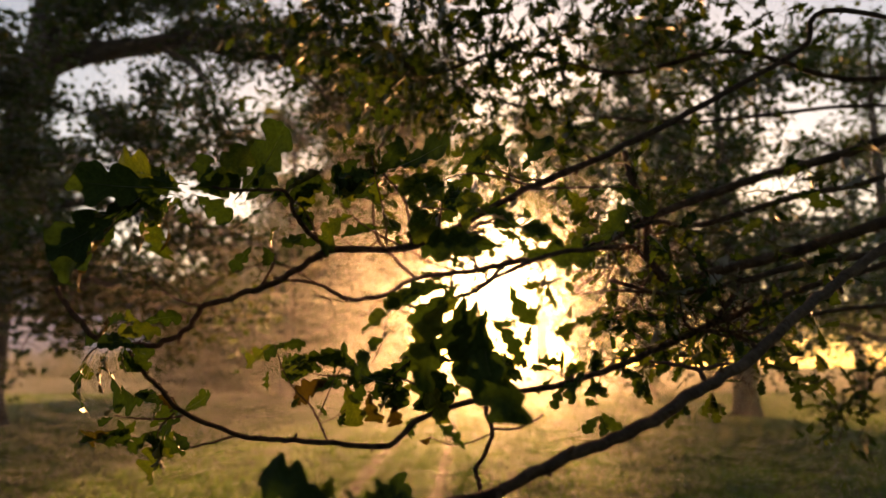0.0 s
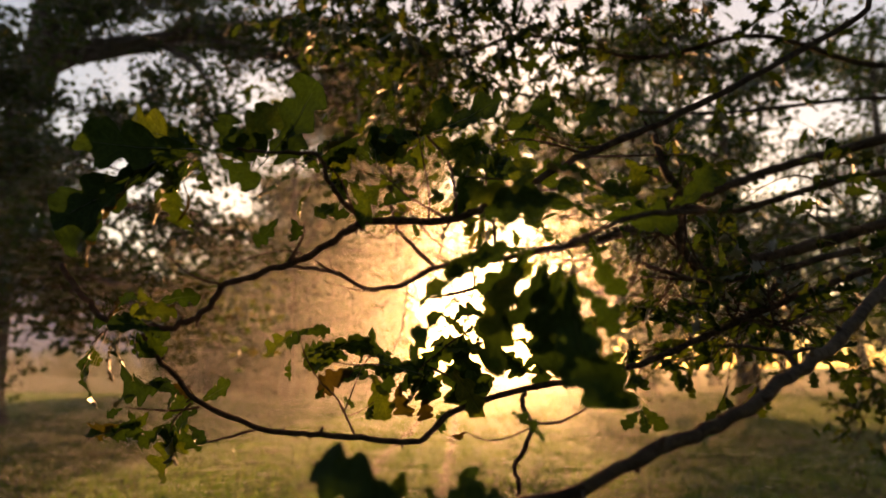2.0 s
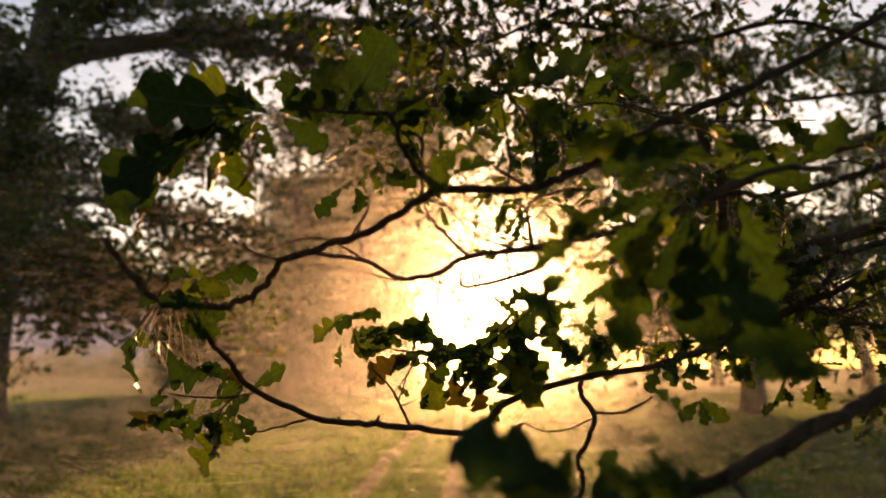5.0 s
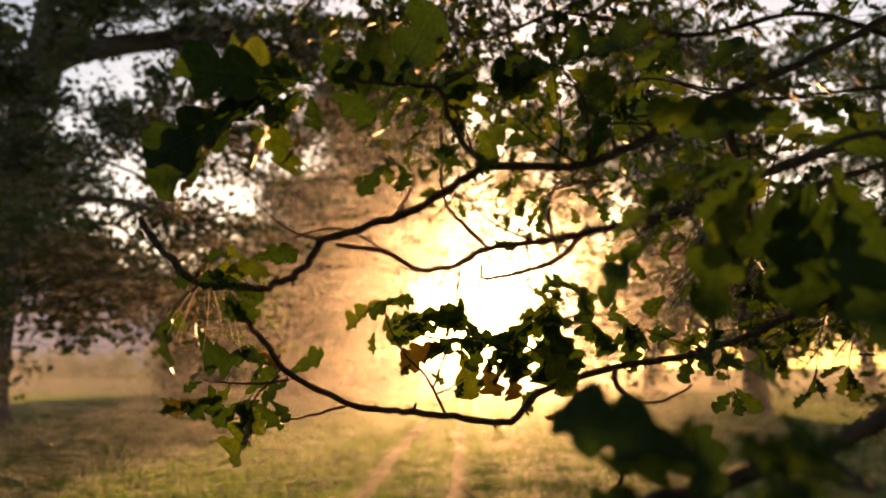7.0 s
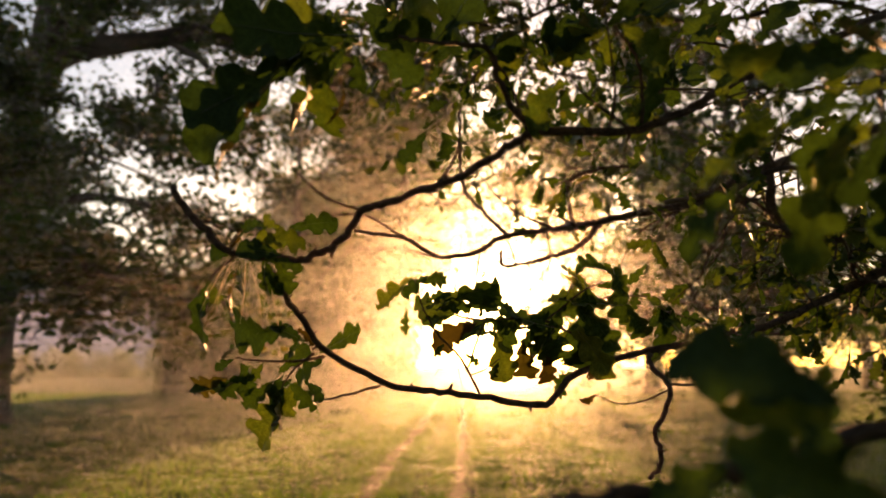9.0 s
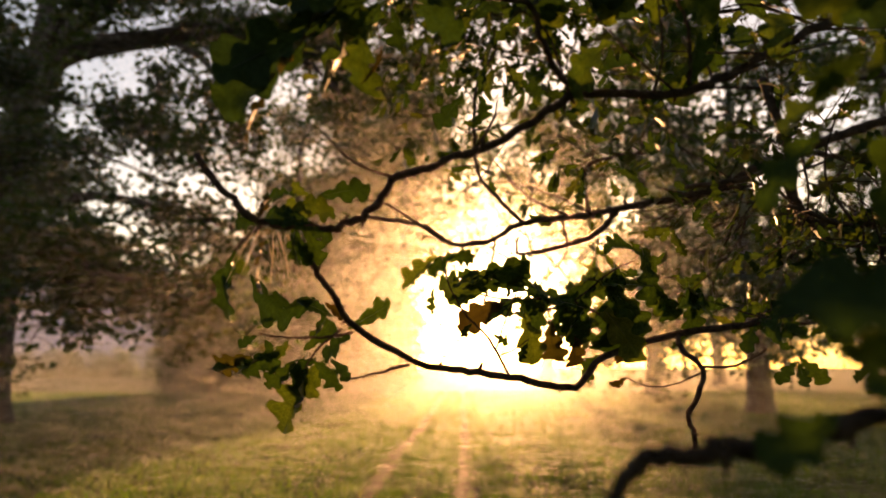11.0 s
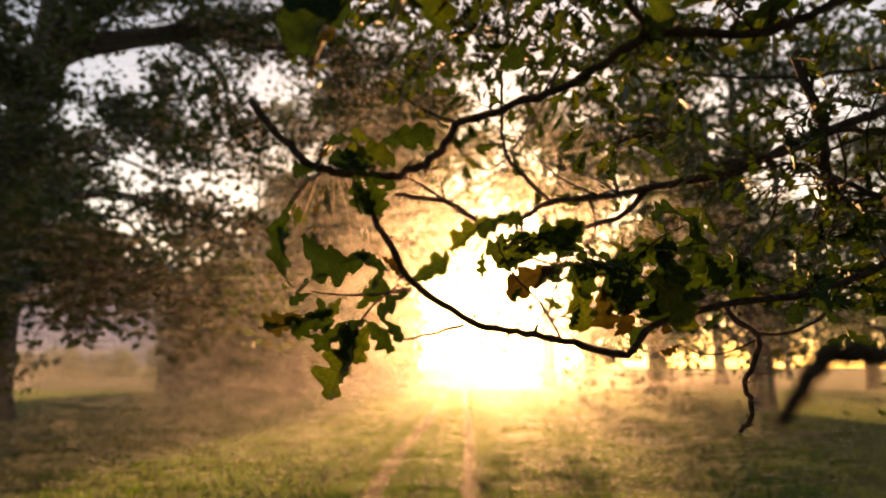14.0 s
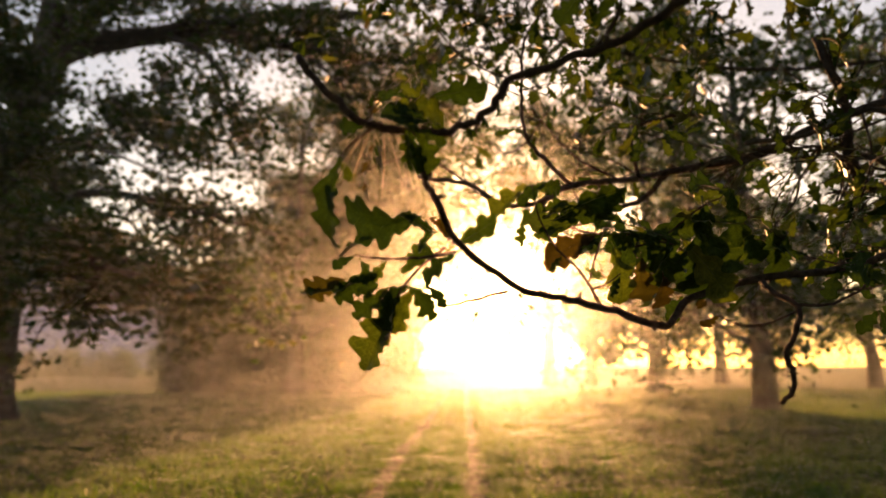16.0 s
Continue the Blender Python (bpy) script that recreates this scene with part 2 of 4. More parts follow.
gx = axis(12, 0.2, 3800)
gy = [q + 14 for q in axis(16, 0.4, 3800)]
gv = [(x, y, ground_height(x, y)) for y in gy for x in gx]
nx = len(gx)
gf = [(j * nx + i, j * nx + i + 1, (j + 1) * nx + i + 1, (j + 1) * nx + i) for j in range(len(gy) - 1) for i in range(nx - 1)]
ground = tagged(mesh_object("ground", gv, gf, GROUND), "dewy green meadow with low grass reaching the horizon", "meadow", kind="structure")


def wheel_rut(side):
    v, f = [], []
    ys = np.arange(5.0, 70.0, 0.25)
    for k, y in enumerate(ys):
        cx = rut_x(y, side)
        wl, wr = (0.32 - 0.07 * side + 0.12 * noise.noise((y * 0.9, s, side * 7.0)) + 0.08 * noise.noise((y * 2.7, s, side * 3.0)) for s in (1.0, 5.0))
        for x in (cx - wl, cx - wl * 0.4, cx + wr * 0.4, cx + wr):
            v.append((x, y, ground_height(x, y) + 0.018))
        if k:
            b = k * 4
            f += [(b - 4 + i, b - 3 + i, b + 1 + i, b + i) for i in range(3)]
    return mesh_object("wheel_rut", v, f, EARTH)


for side in (0, 1):
    tagged(wheel_rut(side), "bare trodden earth wheel rut running through the grass", "track", "wheel ruts", "structure")


def grass():
    rng = np.random.default_rng(5)
    k = 150000
    y = 6.5 + 40 * rng.random(k) ** 1.7
    x = (rng.random(k) - 0.5) * (y * 1.5 + 3)
    # tufts that hang over the edges of the ruts
    m = 26000
    x[:m] = np.where(rng.random(m) < 0.5, -0.276 + 0.026 * y[:m], -1.581 + 0.03 * y[:m]) + rng.choice((-1, 1), m) * (0.3 + 0.11 * rng.normal(size=m))
    keep = np.ones(k, bool)
    for side in (0, 1):
        cx = (-0.05 + 0.026 * (y - 8.7) if side else -1.32 + 0.03 * (y - 8.7)) + 0.05 * np.sin(y * 0.35 + side)
        keep &= np.abs(x - cx) > 0.02 + 0.2 * rng.random(k)
    x, y = x[keep], y[keep]
    k = len(x)
    z = np.array([ground_height(a, b) for a, b in zip(x, y)])
    tuft = np.array([noise.noise((a * 0.7, b * 0.7, 9)) for a, b in zip(x, y)])
    h = (0.05 + 0.07 * rng.random(k)) * (1 + 0.8 * tuft)
    ang = rng.random(k) * 2 * np.pi
    w = 0.006 + 0.0006 * y
    lean = rng.normal(size=(k, 2)) * h[:, None] * 0.5
    base = np.stack([x, y, z - 0.01], 1)
    d = np.stack([np.cos(ang) * w, np.sin(ang) * w, np.zeros(k)], 1)
    top = base + np.stack([lean[:, 0], lean[:, 1], h], 1)
    v = np.stack([base - d, base + d, top], 1).reshape(-1, 3)
    ob = cloud_object("grass", v, np.arange(3 * k).reshape(-1, 3), GRASS, None)
    return tagged(ob, "short dewy meadow grass lit from behind", "grass", kind="stuff")


grass()


# ---- far trees ----
def grow_tree(name, seed, height, fork, spread, trunk_r, leaves, leaf_size, limbs=14, label="", droop=0.25, lean=0.0, low=0.38):
    """A broad tree that stands at the origin: trunk, limbs, and a crown of small leaves in uneven clumps."""
    rng = np.random.default_rng(seed)
    root = new(name)
    trunk, wood_parts = Tubes(), []
    top = np.array((lean * height * 0.3, rng.normal() * 0.3, height * 0.85))
    tp = spline([(0, 0, -0.25), (0.05, 0, fork * 0.5), (lean * fork * 0.5, 0.1, fork), top * (0.6, 1, 0.7), top], 6)
    trunk.add(tp, trunk_r, trunk_r * 0.12, 12, 0.07, 1.35, rng, 0.45)
    tips = []
    for i in range(limbs):
        s = i / max(1, limbs - 1)
        start = tp[int((low + (0.97 - low) * s) * (len(tp) - 1))]
        az = i * 2.4 + rng.normal() * 0.4
        reach = spread * (1.05 - 0.6 * s) * rng.uniform(0.75, 1.2)
        rise = (height - start[2]) * rng.uniform(0.2, 0.7) * (0.45 + 0.6 * s)
        out = np.array((math.cos(az), math.sin(az), 0))
        end = start + out * reach + np.array((0, 0, rise * (1 - droop)))
        mid = start + out * reach * 0.45 + np.array((0, 0, rise * 0.6)) + rng.normal(size=3) * reach * 0.08
        lp = spline([start, mid, end], 6)
        lr = trunk_r * rng.uniform(0.26, 0.4) * (1 - 0.4 * s)
        limb = Tubes()
        wood_parts.append(limb)
        limb.add(lp, lr, lr * 0.2, 7, 0.05, 0.8, rng)
        for j in range(9):
            q = lp[int(rng.uniform(0.2, 1) * (len(lp) - 1))]
            d = rng.normal(size=3) * (1, 1, 0.8) + out * 0.5 + np.array((0, 0, 0.1))
            d /= np.linalg.norm(d)
            ln = reach * rng.uniform(0.22, 0.5)
            e2 = q + d * ln - np.array((0, 0, droop * ln * 0.9))
            bp = spline([q, q + d * ln * 0.5 + rng.normal(size=3) * ln * 0.08, e2], 3)
            limb.add(bp, lr * 0.3, lr * 0.07, 5)
            for m in range(6):
                q2 = bp[int(rng.uniform(0.2, 1) * (len(bp) - 1))]
                d2 = rng.normal(size=3) * (1, 1, 0.8)
                d2 /= np.linalg.norm(d2)
                e3 = q2 + d2 * ln * rng.uniform(0.3, 0.6) - np.array((0, 0, droop * ln * 0.4))
                limb.add([q2, (q2 + e3) / 2 + rng.normal(size=3) * 0.04, e3], lr * 0.1, lr * 0.03, 4)
                tips.append((q2, e3))
    tips = np.array(tips)
    which = rng.integers(0, len(tips), leaves)
    u = rng.random((leaves, 1)) * 1.2
    c = tips[which, 0] * (1 - u) + tips[which, 1] * u
    c += rng.normal(size=(leaves, 3)) * spread * 0.05 * rng.uniform(0.3, 2.0, (len(tips), 1))[which]
    v, f = leaf_cloud(c, leaf_size * rng.uniform(0.6, 1.3, leaves), rng)
    trunk.make("trunk", BARK, root)
    for limb in wood_parts:
        limb.make("limb", BARK, root)
    cloud_object("crown", v, f, LEAF_FAR, root)
    return tagged(root, label, "tree")


def place_at(px, dist, height=0.0):
    """Place on the ground at a distance ahead and a bearing, as the tangent of its angle."""
    x = -0.3 + dist * px
    return pose(x, dist, ground_height(x, dist) + height)


oak_a = grow_tree("oak_tree", 3, 17, 3.6, 8.0, 0.46, 14000, 0.29, label="old oak with a sturdy straight trunk in morning mist", low=0.3, droop=0.35)
oak_a.matrix_basis = place_at(0.452, 25.5)
oak_b = grow_tree("oak_tree", 8, 21, 4.2, 8.5, 0.52, 8500, 0.3, label="leafy oak of the misty woodland edge")
oak_b.matrix_basis = place_at(-0.22, 42) @ pose(0, 0, 0, 0, 0, 200)
oak_e = grow_tree("oak_tree", 27, 28, 4.2, 8.8, 0.52, 22000, 0.3, 20, label="tall oak standing in mist beside the track", low=0.3)
oak_e.matrix_basis = place_at(0.303, 43)
oak_c = grow_tree("oak_tree", 12, 28, 9.0, 9.5, 0.55, 22000, 0.34, 15, label="tall hazy oak at the far end of the track", low=0.5, droop=0.15)
oak_c.matrix_basis = place_at(0.150, 60)
oak_d = grow_tree("oak_tree", 21, 22, 4.0, 4.6, 0.5, 14000, 0.3, 16, label="slender hazy oak with a low crown beside the track", low=0.22, droop=0.35)
oak_d.matrix_basis = place_at(0.210, 58)
for px, d, rz, src in ((-0.06, 50, 40, oak_c), (-0.12, 62, 160, oak_b),
                       (0.40, 66, 100, oak_c), (0.62, 50, 60, oak_b), (0.68, 33, 140, oak_b), (-0.19, 80, 250, oak_c), (0.30, 84, 20, oak_b), (-0.105, 55, 300, oak_c), (0.75, 70, 200, oak_a),
                       (-0.80, 60, 20, oak_c), (0.50, 90, 320, oak_b)):
    tagged(copy_thing(src, place_at(px, d) @ pose(0, 0, 0, 0, 0, rz)), "leafy oak of the misty woodland edge")
# unseen trees behind and beside the viewer, added to block skylight from there
for x, y, rz, src in ((-6, -14, 0, oak_a), (7, -12, 90, oak_b), (-16, -8, 180, oak_b), (17, -3, 45, oak_a), (1, -24, 250, oak_b), (-19, 5, 130, oak_a)):
    tagged(copy_thing(src, pose(x, y, 0, 0, 0, rz)), "unseen leafy oak added to block skylight")


def old_oak():
    """The great oak beside the meadow, with long level limbs and low hanging sprays."""
    rng = np.random.default_rng(31)
    root = tagged(new("oak_tree"), "massive dark oak with long level limbs", "tree")
    at = np.array((-13.95, 20.5, 0.0))
    root.matrix_basis = pose(*at)
    trunk, wood_parts, cs = Tubes(), [], []
    tp = spline([(0, 0, -0.3), (0.05, 0, 3), (0.1, 0, 7), (0.6, 0, 12), (0.8, 0.3, 17)], 6)
    trunk.add(tp, 0.78, 0.2, 16, 0.06, 0.9, rng, 0.5)
    big = [
        ([(0.1, 0.0, 10.8), (1.8, 0.2, 11.85), (4.4, 0.3, 12.3), (6.4, 0.0, 12.5), (8.4, 0.3, 12.95), (11.7, 1.0, 13.3)], 0.45, 0.16, 22, 0.5),
        ([(5.6, 0.2, 12.4), (7.7, -0.2, 11.75), (9.4, -0.2, 11.5), (11.2, 0.5, 11.45), (13.7, 1.0, 11.8)], 0.27, 0.09, 20, 0.4),
        ([(0.9, 0.1, 10.0), (1.6, 0.0, 12.3), (2.6, -0.2, 14.0), (4.0, 0.0, 15.5)], 0.24, 0.08, 14, 0.5),
        ([(4.2, 0.3, 11.4), (4.8, -0.2, 9.6), (5.2, -0.5, 8.2)], 0.10, 0.02, 17, 0.2),
        ([(1.0, 0.0, 9.9), (2.0, -0.8, 9.7), (3.0, -1.2, 9.3), (4.4, -1.5, 9.0)], 0.07, 0.02, 8, 0.25),
        ([(0.3, 0.0, 5.5), (3.0, -2.5, 4.9), (5.2, -5.2, 4.0), (7.2, -6.2, 3.4), (9.2, -6.0, 3.3)], 0.20, 0.03, 26, 0.25),
        ([(0.3, 0.0, 6.5), (3.5, -1.0, 6.6), (6.5, -2.0, 5.8), (9.0, -2.5, 5.0)], 0.2, 0.03, 20, 0.1),
        ([(0.2, 0.0, 5.0), (2.0, -3.5, 4.4), (3.4, -6.5, 3.4), (4.6, -8.0, 2.8)], 0.16, 0.03, 20, 0.25),
        ([(4.4, 0.3, 12.3), (6.5, -1.5, 10.6), (7.6, -2.5, 8.8), (8.4, -3.0, 7.2)], 0.11, 0.02, 11, 0.5),
        ([(0.3, 0.0, 6.0), (3.5, -3.5, 4.9), (6.0, -5.0, 4.0), (8.6, -5.4, 3.4)], 0.14, 0.02, 14, 0.4),
        ([(0.2, 0.0, 7.5), (1.0, -3.0, 8.0), (1.6, -5.5, 8.4)], 0.2, 0.04, 30, 0.1),
        ([(0.2, 0.0, 10.0), (0.6, -3.0, 11.2), (1.5, -5.5, 11.6)], 0.2, 0.04, 32, 0.1),
        ([(0.5, 0.0, 11.5), (3.0, -1.5, 13.4), (5.5, -2.5, 13.6), (9.0, -2.5, 13.4)], 0.2, 0.04, 30, 0.2),
        ([(0.5, 0.0, 10.0), (-2.5, 1.5, 12.0), (-6, 2, 13.0)], 0.3, 0.06, 24, 0.4),
        ([(0.6, 0.0, 12.0), (3.5, 1.0, 14.5), (7.0, 1.0, 15.5)], 0.26, 0.06, 24, 0.4),
        ([(0.0, 0.1, 7.0), (-1.5, 4.0, 8.6), (-2, 8, 9.6)], 0.28, 0.06, 18, 0.4),
        ([(0.2, 0.0, 6.8), (2.0, -2.2, 7.6), (4.0, -3.5, 7.3), (6.8, -3.5, 6.2)], 0.13, 0.02, 8, 0.3),
        ([(8.8, -0.2, 11.5), (9.7, -0.3, 10.8), (10.9, -0.3, 9.5)], 0.12, 0.05, 5, 0.6),
    ]
    for pts, r0, r1, n, bare in big:
        lp = spline(pts, 7)
        limb = Tubes()
        wood_parts.append(limb)
        limb.add(lp, r0, r1, 9, 0.07, 0.8, rng)
        for _ in range(n):
            q = lp[int(rng.uniform(bare, 1.0) * (len(lp) - 1))]
            d = rng.normal(size=3) * (1, 1, 0.7) + np.array((0, 0, -0.15))
            d /= np.linalg.norm(d)
            ln = rng.uniform(0.7, 2.0)
            bp = spline([q, q + d * ln * 0.5 + rng.normal(size=3) * 0.12, q + d * ln - np.array((0, 0, 0.25 * ln))], 3)
            limb.add(bp, 0.035, 0.01, 5)
            for _ in range(5):
                a = bp[rng.integers(1, len(bp))]
                e = a + rng.normal(size=3) * (0.55, 0.55, 0.4)
                limb.add([a, (a + e) / 2, e], 0.012, 0.005, 4)
                k = int(rng.integers(13, 36))
                u = rng.random((k, 1)) * 1.2
                cs.append(a * (1 - u) + e * u + rng.normal(size=(k, 3)) * 0.23)
    c = np.vstack(cs)
    v, f = leaf_cloud(c, 0.21 * rng.uniform(0.7, 1.3, len(c)), rng)
    trunk.make("trunk", BARK, root)
    for limb in wood_parts:
        limb.make("limb", BARK, root)
    cloud_object("crown", v, f, LEAF_FAR, root)


old_oak()


def thicket(label, at, count, left, right, height, fade, per_metre, leaf_size):
    """Young trees and bushes that stand close together, lower towards the left end."""
    rng = np.random.default_rng(14)
    root = tagged(new("thicket"), label, "bushes")
    root.matrix_basis = pose(*at)
    stems, cs = Tubes(), []
    for i in range(count):
        x, y = rng.uniform(left, right), rng.uniform(-2.5, 2.5)
        h = height * (1 - 0.45 * max(0.0, min(1.0, (left + fade - x) / fade)) + 0.18 * noise.noise((x * 0.25, 2.0, 0))) * rng.uniform(0.55, 1.1)
        p = spline([(x, y, -0.1), (x + rng.normal() * 0.2, y, h * 0.5), (x + rng.normal() * 0.4, y + rng.normal() * 0.4, h)], 4)
        stems.add(p, 0.06, 0.012, 5)
        k = int(per_metre * h)
        q = p[0] + (p[-1] - p[0]) * rng.random((k, 1)) ** 0.9
        cs.append(q + rng.normal(size=(k, 3)) * (0.6, 0.5, 0.5))
    c = np.vstack(cs)
    c = c[(c[:, 2] > 0.05) & (c[:, 0] < right + 0.3 + 0.3 * np.sin(c[:, 2] * 3))]
    v, f = leaf_cloud(c, leaf_size * rng.uniform(0.6, 1.3, len(c)), rng)
    tagged(stems.make("stem", BARK, root), kind="stuff")
    tagged(cloud_object("foliage", v, f, LEAF_FAR, root), kind="stuff")


thicket("dense tall thicket of young trees beside the track", (-13, 46, 0), 150, -5.8, 10.8, 11.0, 5.0, 75, 0.22)
thicket("misty belt of trees along the far edge of the meadow", (-68, 112, 0), 170, -40.0, 40.0, 4.2, 10.0, 60, 0.3)

def far_ridge():
    """Wooded hills far off beyond the open side of the meadow, their blue haze painted as colour and glow."""
    m, n, l = material("painted_far_haze")
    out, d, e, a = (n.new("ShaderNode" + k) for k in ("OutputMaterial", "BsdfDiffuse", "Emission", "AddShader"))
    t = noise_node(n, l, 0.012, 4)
    # lavender haze tint, used as base colour and as a faint emission
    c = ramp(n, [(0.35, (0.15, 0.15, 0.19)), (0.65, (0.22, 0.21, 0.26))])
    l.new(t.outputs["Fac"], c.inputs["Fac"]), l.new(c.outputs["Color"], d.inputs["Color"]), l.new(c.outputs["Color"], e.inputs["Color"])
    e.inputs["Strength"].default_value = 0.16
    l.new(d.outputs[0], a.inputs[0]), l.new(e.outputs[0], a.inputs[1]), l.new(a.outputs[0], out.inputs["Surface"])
    v, f = [], []
    for i in range(121):
        az = radians(-80 + 70 * i / 120)
        x, y = 900 * math.sin(az), 900 * math.cos(az)
        top = 118 * min(1.0, (120 - i) / 25) + 22 * noise.noise((i * 0.07, 1.0, 0)) + 6 * noise.noise((i * 0.7, 4.0, 0))
        v += [(x, y, -5), (x * 1.1, y * 1.1, top * 0.6), (x * 1.25, y * 1.25, max(4.0, top * 1.25))]
        if i:
            b = i * 3
            f += [(b - 3, b, b + 1, b - 2), (b - 2, b + 1, b + 2, b - 1)]
    tagged(mesh_object("backdrop", v, f, m), "far wooded hills, pale blue haze painted into colour and glow", "hills", kind="structure")


far_ridge()

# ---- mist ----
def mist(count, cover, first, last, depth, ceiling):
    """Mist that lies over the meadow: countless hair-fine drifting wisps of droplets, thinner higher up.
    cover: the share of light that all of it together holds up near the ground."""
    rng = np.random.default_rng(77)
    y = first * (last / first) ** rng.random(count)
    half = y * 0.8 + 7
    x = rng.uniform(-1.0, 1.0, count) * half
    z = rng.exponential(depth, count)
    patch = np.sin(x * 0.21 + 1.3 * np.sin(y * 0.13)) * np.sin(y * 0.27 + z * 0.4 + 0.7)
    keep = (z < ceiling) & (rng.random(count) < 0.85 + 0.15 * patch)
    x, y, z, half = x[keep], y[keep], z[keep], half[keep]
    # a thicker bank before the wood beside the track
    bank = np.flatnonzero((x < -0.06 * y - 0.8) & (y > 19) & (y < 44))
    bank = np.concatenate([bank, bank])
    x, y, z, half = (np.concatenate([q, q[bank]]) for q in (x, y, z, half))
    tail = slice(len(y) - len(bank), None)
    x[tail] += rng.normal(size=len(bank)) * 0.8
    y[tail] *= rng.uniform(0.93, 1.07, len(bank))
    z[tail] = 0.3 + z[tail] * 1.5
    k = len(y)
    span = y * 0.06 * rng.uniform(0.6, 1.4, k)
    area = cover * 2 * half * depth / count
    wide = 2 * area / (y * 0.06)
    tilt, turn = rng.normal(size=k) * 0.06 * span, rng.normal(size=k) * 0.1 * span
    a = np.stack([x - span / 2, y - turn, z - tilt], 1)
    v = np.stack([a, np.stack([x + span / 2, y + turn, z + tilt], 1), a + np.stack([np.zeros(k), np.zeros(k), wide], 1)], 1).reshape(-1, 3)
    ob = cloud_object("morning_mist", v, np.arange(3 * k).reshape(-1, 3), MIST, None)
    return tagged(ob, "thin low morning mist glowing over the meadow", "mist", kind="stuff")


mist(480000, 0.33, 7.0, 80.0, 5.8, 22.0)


# ---- the near oak ----
def lobed(s, lobes=3.6, phase=0.05, depth=0.55):
    """Half width of an oak blade at s from stalk to tip, for a blade of length one: round lobes with narrow bays, widest past the middle."""
    env = 0.34 * math.sin(math.pi * (0.03 + 0.93 * s ** 1.25)) ** 0.62 * (0.42 + 0.62 * s)
    bay = (0.5 + 0.5 * math.cos(2 * math.pi * (s * lobes + phase))) ** 2.4
    return max(0.003, env * (1.0 - depth * bay))


def blade_mesh(name, seed, mat, broad=1.0, stations=46):
    """An oak leaf of length one along y: stalk, lobed blade with forward lobes, folded along its rib, rippled and bent."""
    rng = random.Random(seed)
    fold, curl, sway, twist = rng.uniform(0.1, 0.6), rng.uniform(-0.3, 0.6), rng.uniform(-0.14, 0.14), rng.uniform(-0.8, 0.8)
    wide = rng.uniform(0.85, 1.15) * broad
    count = rng.uniform(2.7, 3.7)
    sides = [(count + rng.uniform(-0.2, 0.2), rng.uniform(-0.2, 0.2), rng.uniform(0.36, 0.58)) for _ in range(2)]
    v, f = [], []
    for i in range(stations):
        s = i / (stations - 1)
        cx, cz = sway * math.sin(math.pi * s), -curl * s * s
        wl = lobed(s, *sides[0]) * wide * rng.uniform(0.97, 1.03)
        wr = lobed(s, *sides[1]) * wide * rng.uniform(0.97, 1.03)
        a = twist * s
        for k, w in ((-1, wl), (-0.5, wl), (0, 0), (0.5, wr), (1, wr)):
            ripple = 0.035 * abs(k) * math.sin(s * 17 + seed + k) + 0.02 * (abs(k) == 1) * math.sin(s * 41 + seed * 2)
            x, y, z = k * w, 0.07 + 0.9 * s + 0.22 * abs(k) * w * (1 - s), abs(k * w) * fold + ripple
            v.append((cx + x * math.cos(a) - z * math.sin(a), y, cz + x * math.sin(a) + z * math.cos(a)))
        if i:
            b = i * 5
            f += [(b - 5 + j, b - 4 + j, b + 1 + j, b + j) for j in range(4)]
    n = len(v)
    for y, r in ((-0.02, 1.2), (0.10, 1.0), (0.5, 0.8), (0.85, 0.3)):
        s = max(0.0, (y - 0.07) / 0.9)
        cx, cz = sway * math.sin(math.pi * s), -curl * s * s
        v += [(cx + 0.008 * r, y, cz), (cx - 0.005 * r, y, cz + 0.007 * r), (cx - 0.005 * r, y, cz - 0.007 * r)]
    f += [(n + 3 * q + i, n + 3 * q + (i + 1) % 3, n + 3 * q + 3 + (i + 1) % 3, n + 3 * q + 3 + i) for q in range(3) for i in range(3)]
    me = bpy.data.meshes.new(name)
    me.from_pydata(v, [], f)
    me.materials.append(mat)
    me.polygons.foreach_set("use_smooth", [True] * len(me.polygons))
    return me


LEAF_BROWN = leaf_material("brown_oak_leaf", [(0.0, (0.06, 0.04, 0.018)), (0.5, (0.09, 0.055, 0.022)), (1.0, (0.07, 0.07, 0.024))], 0.5, island=False)
LEAF_DRY = leaf_material("dry_leaf", [(0.0, (0.1, 0.07, 0.035)), (1.0, (0.16, 0.115, 0.06))], 0.35, island=False)
BLADES = {"green": [blade_mesh("oak_leaf", k, LEAF) for k in range(8)], "brown": [blade_mesh("oak_leaf", k + 20, LEAF_BROWN) for k in range(8)],
          "dry": [blade_mesh("oak_leaf", k + 40, LEAF_DRY, 0.5) for k in range(8)], "slim": [blade_mesh("oak_leaf", k + 60, LEAF, 0.74) for k in range(8)],
          "rim": [blade_mesh("oak_leaf", k + 80, LEAF_DRY, 0.16) for k in range(8)]}
LEAF_LABELS = {"brown": "withered brown oak leaf", "dry": "dry straw coloured leaf", "rim": "dry rolled edge of a leaf"}

near_oak = tagged(new("oak_tree"), "spreading oak whose low leafy boughs hang across the path", "tree")
near_oak.matrix_basis = pose(3.1, 2.9, 0)
TRUNK = Vector((3.1, 2.9, 0))
near_oak_trunk = Tubes()
near_oak_trunk.add(spline([(0, 0, -0.2), (0.02, 0.03, 1.2), (0.0, 0.05, 2.6), (0.1, 0.1, 4.2)], 6), 0.34, 0.24, 16, 0.05, 1.0, np.random.default_rng(2), 0.5)
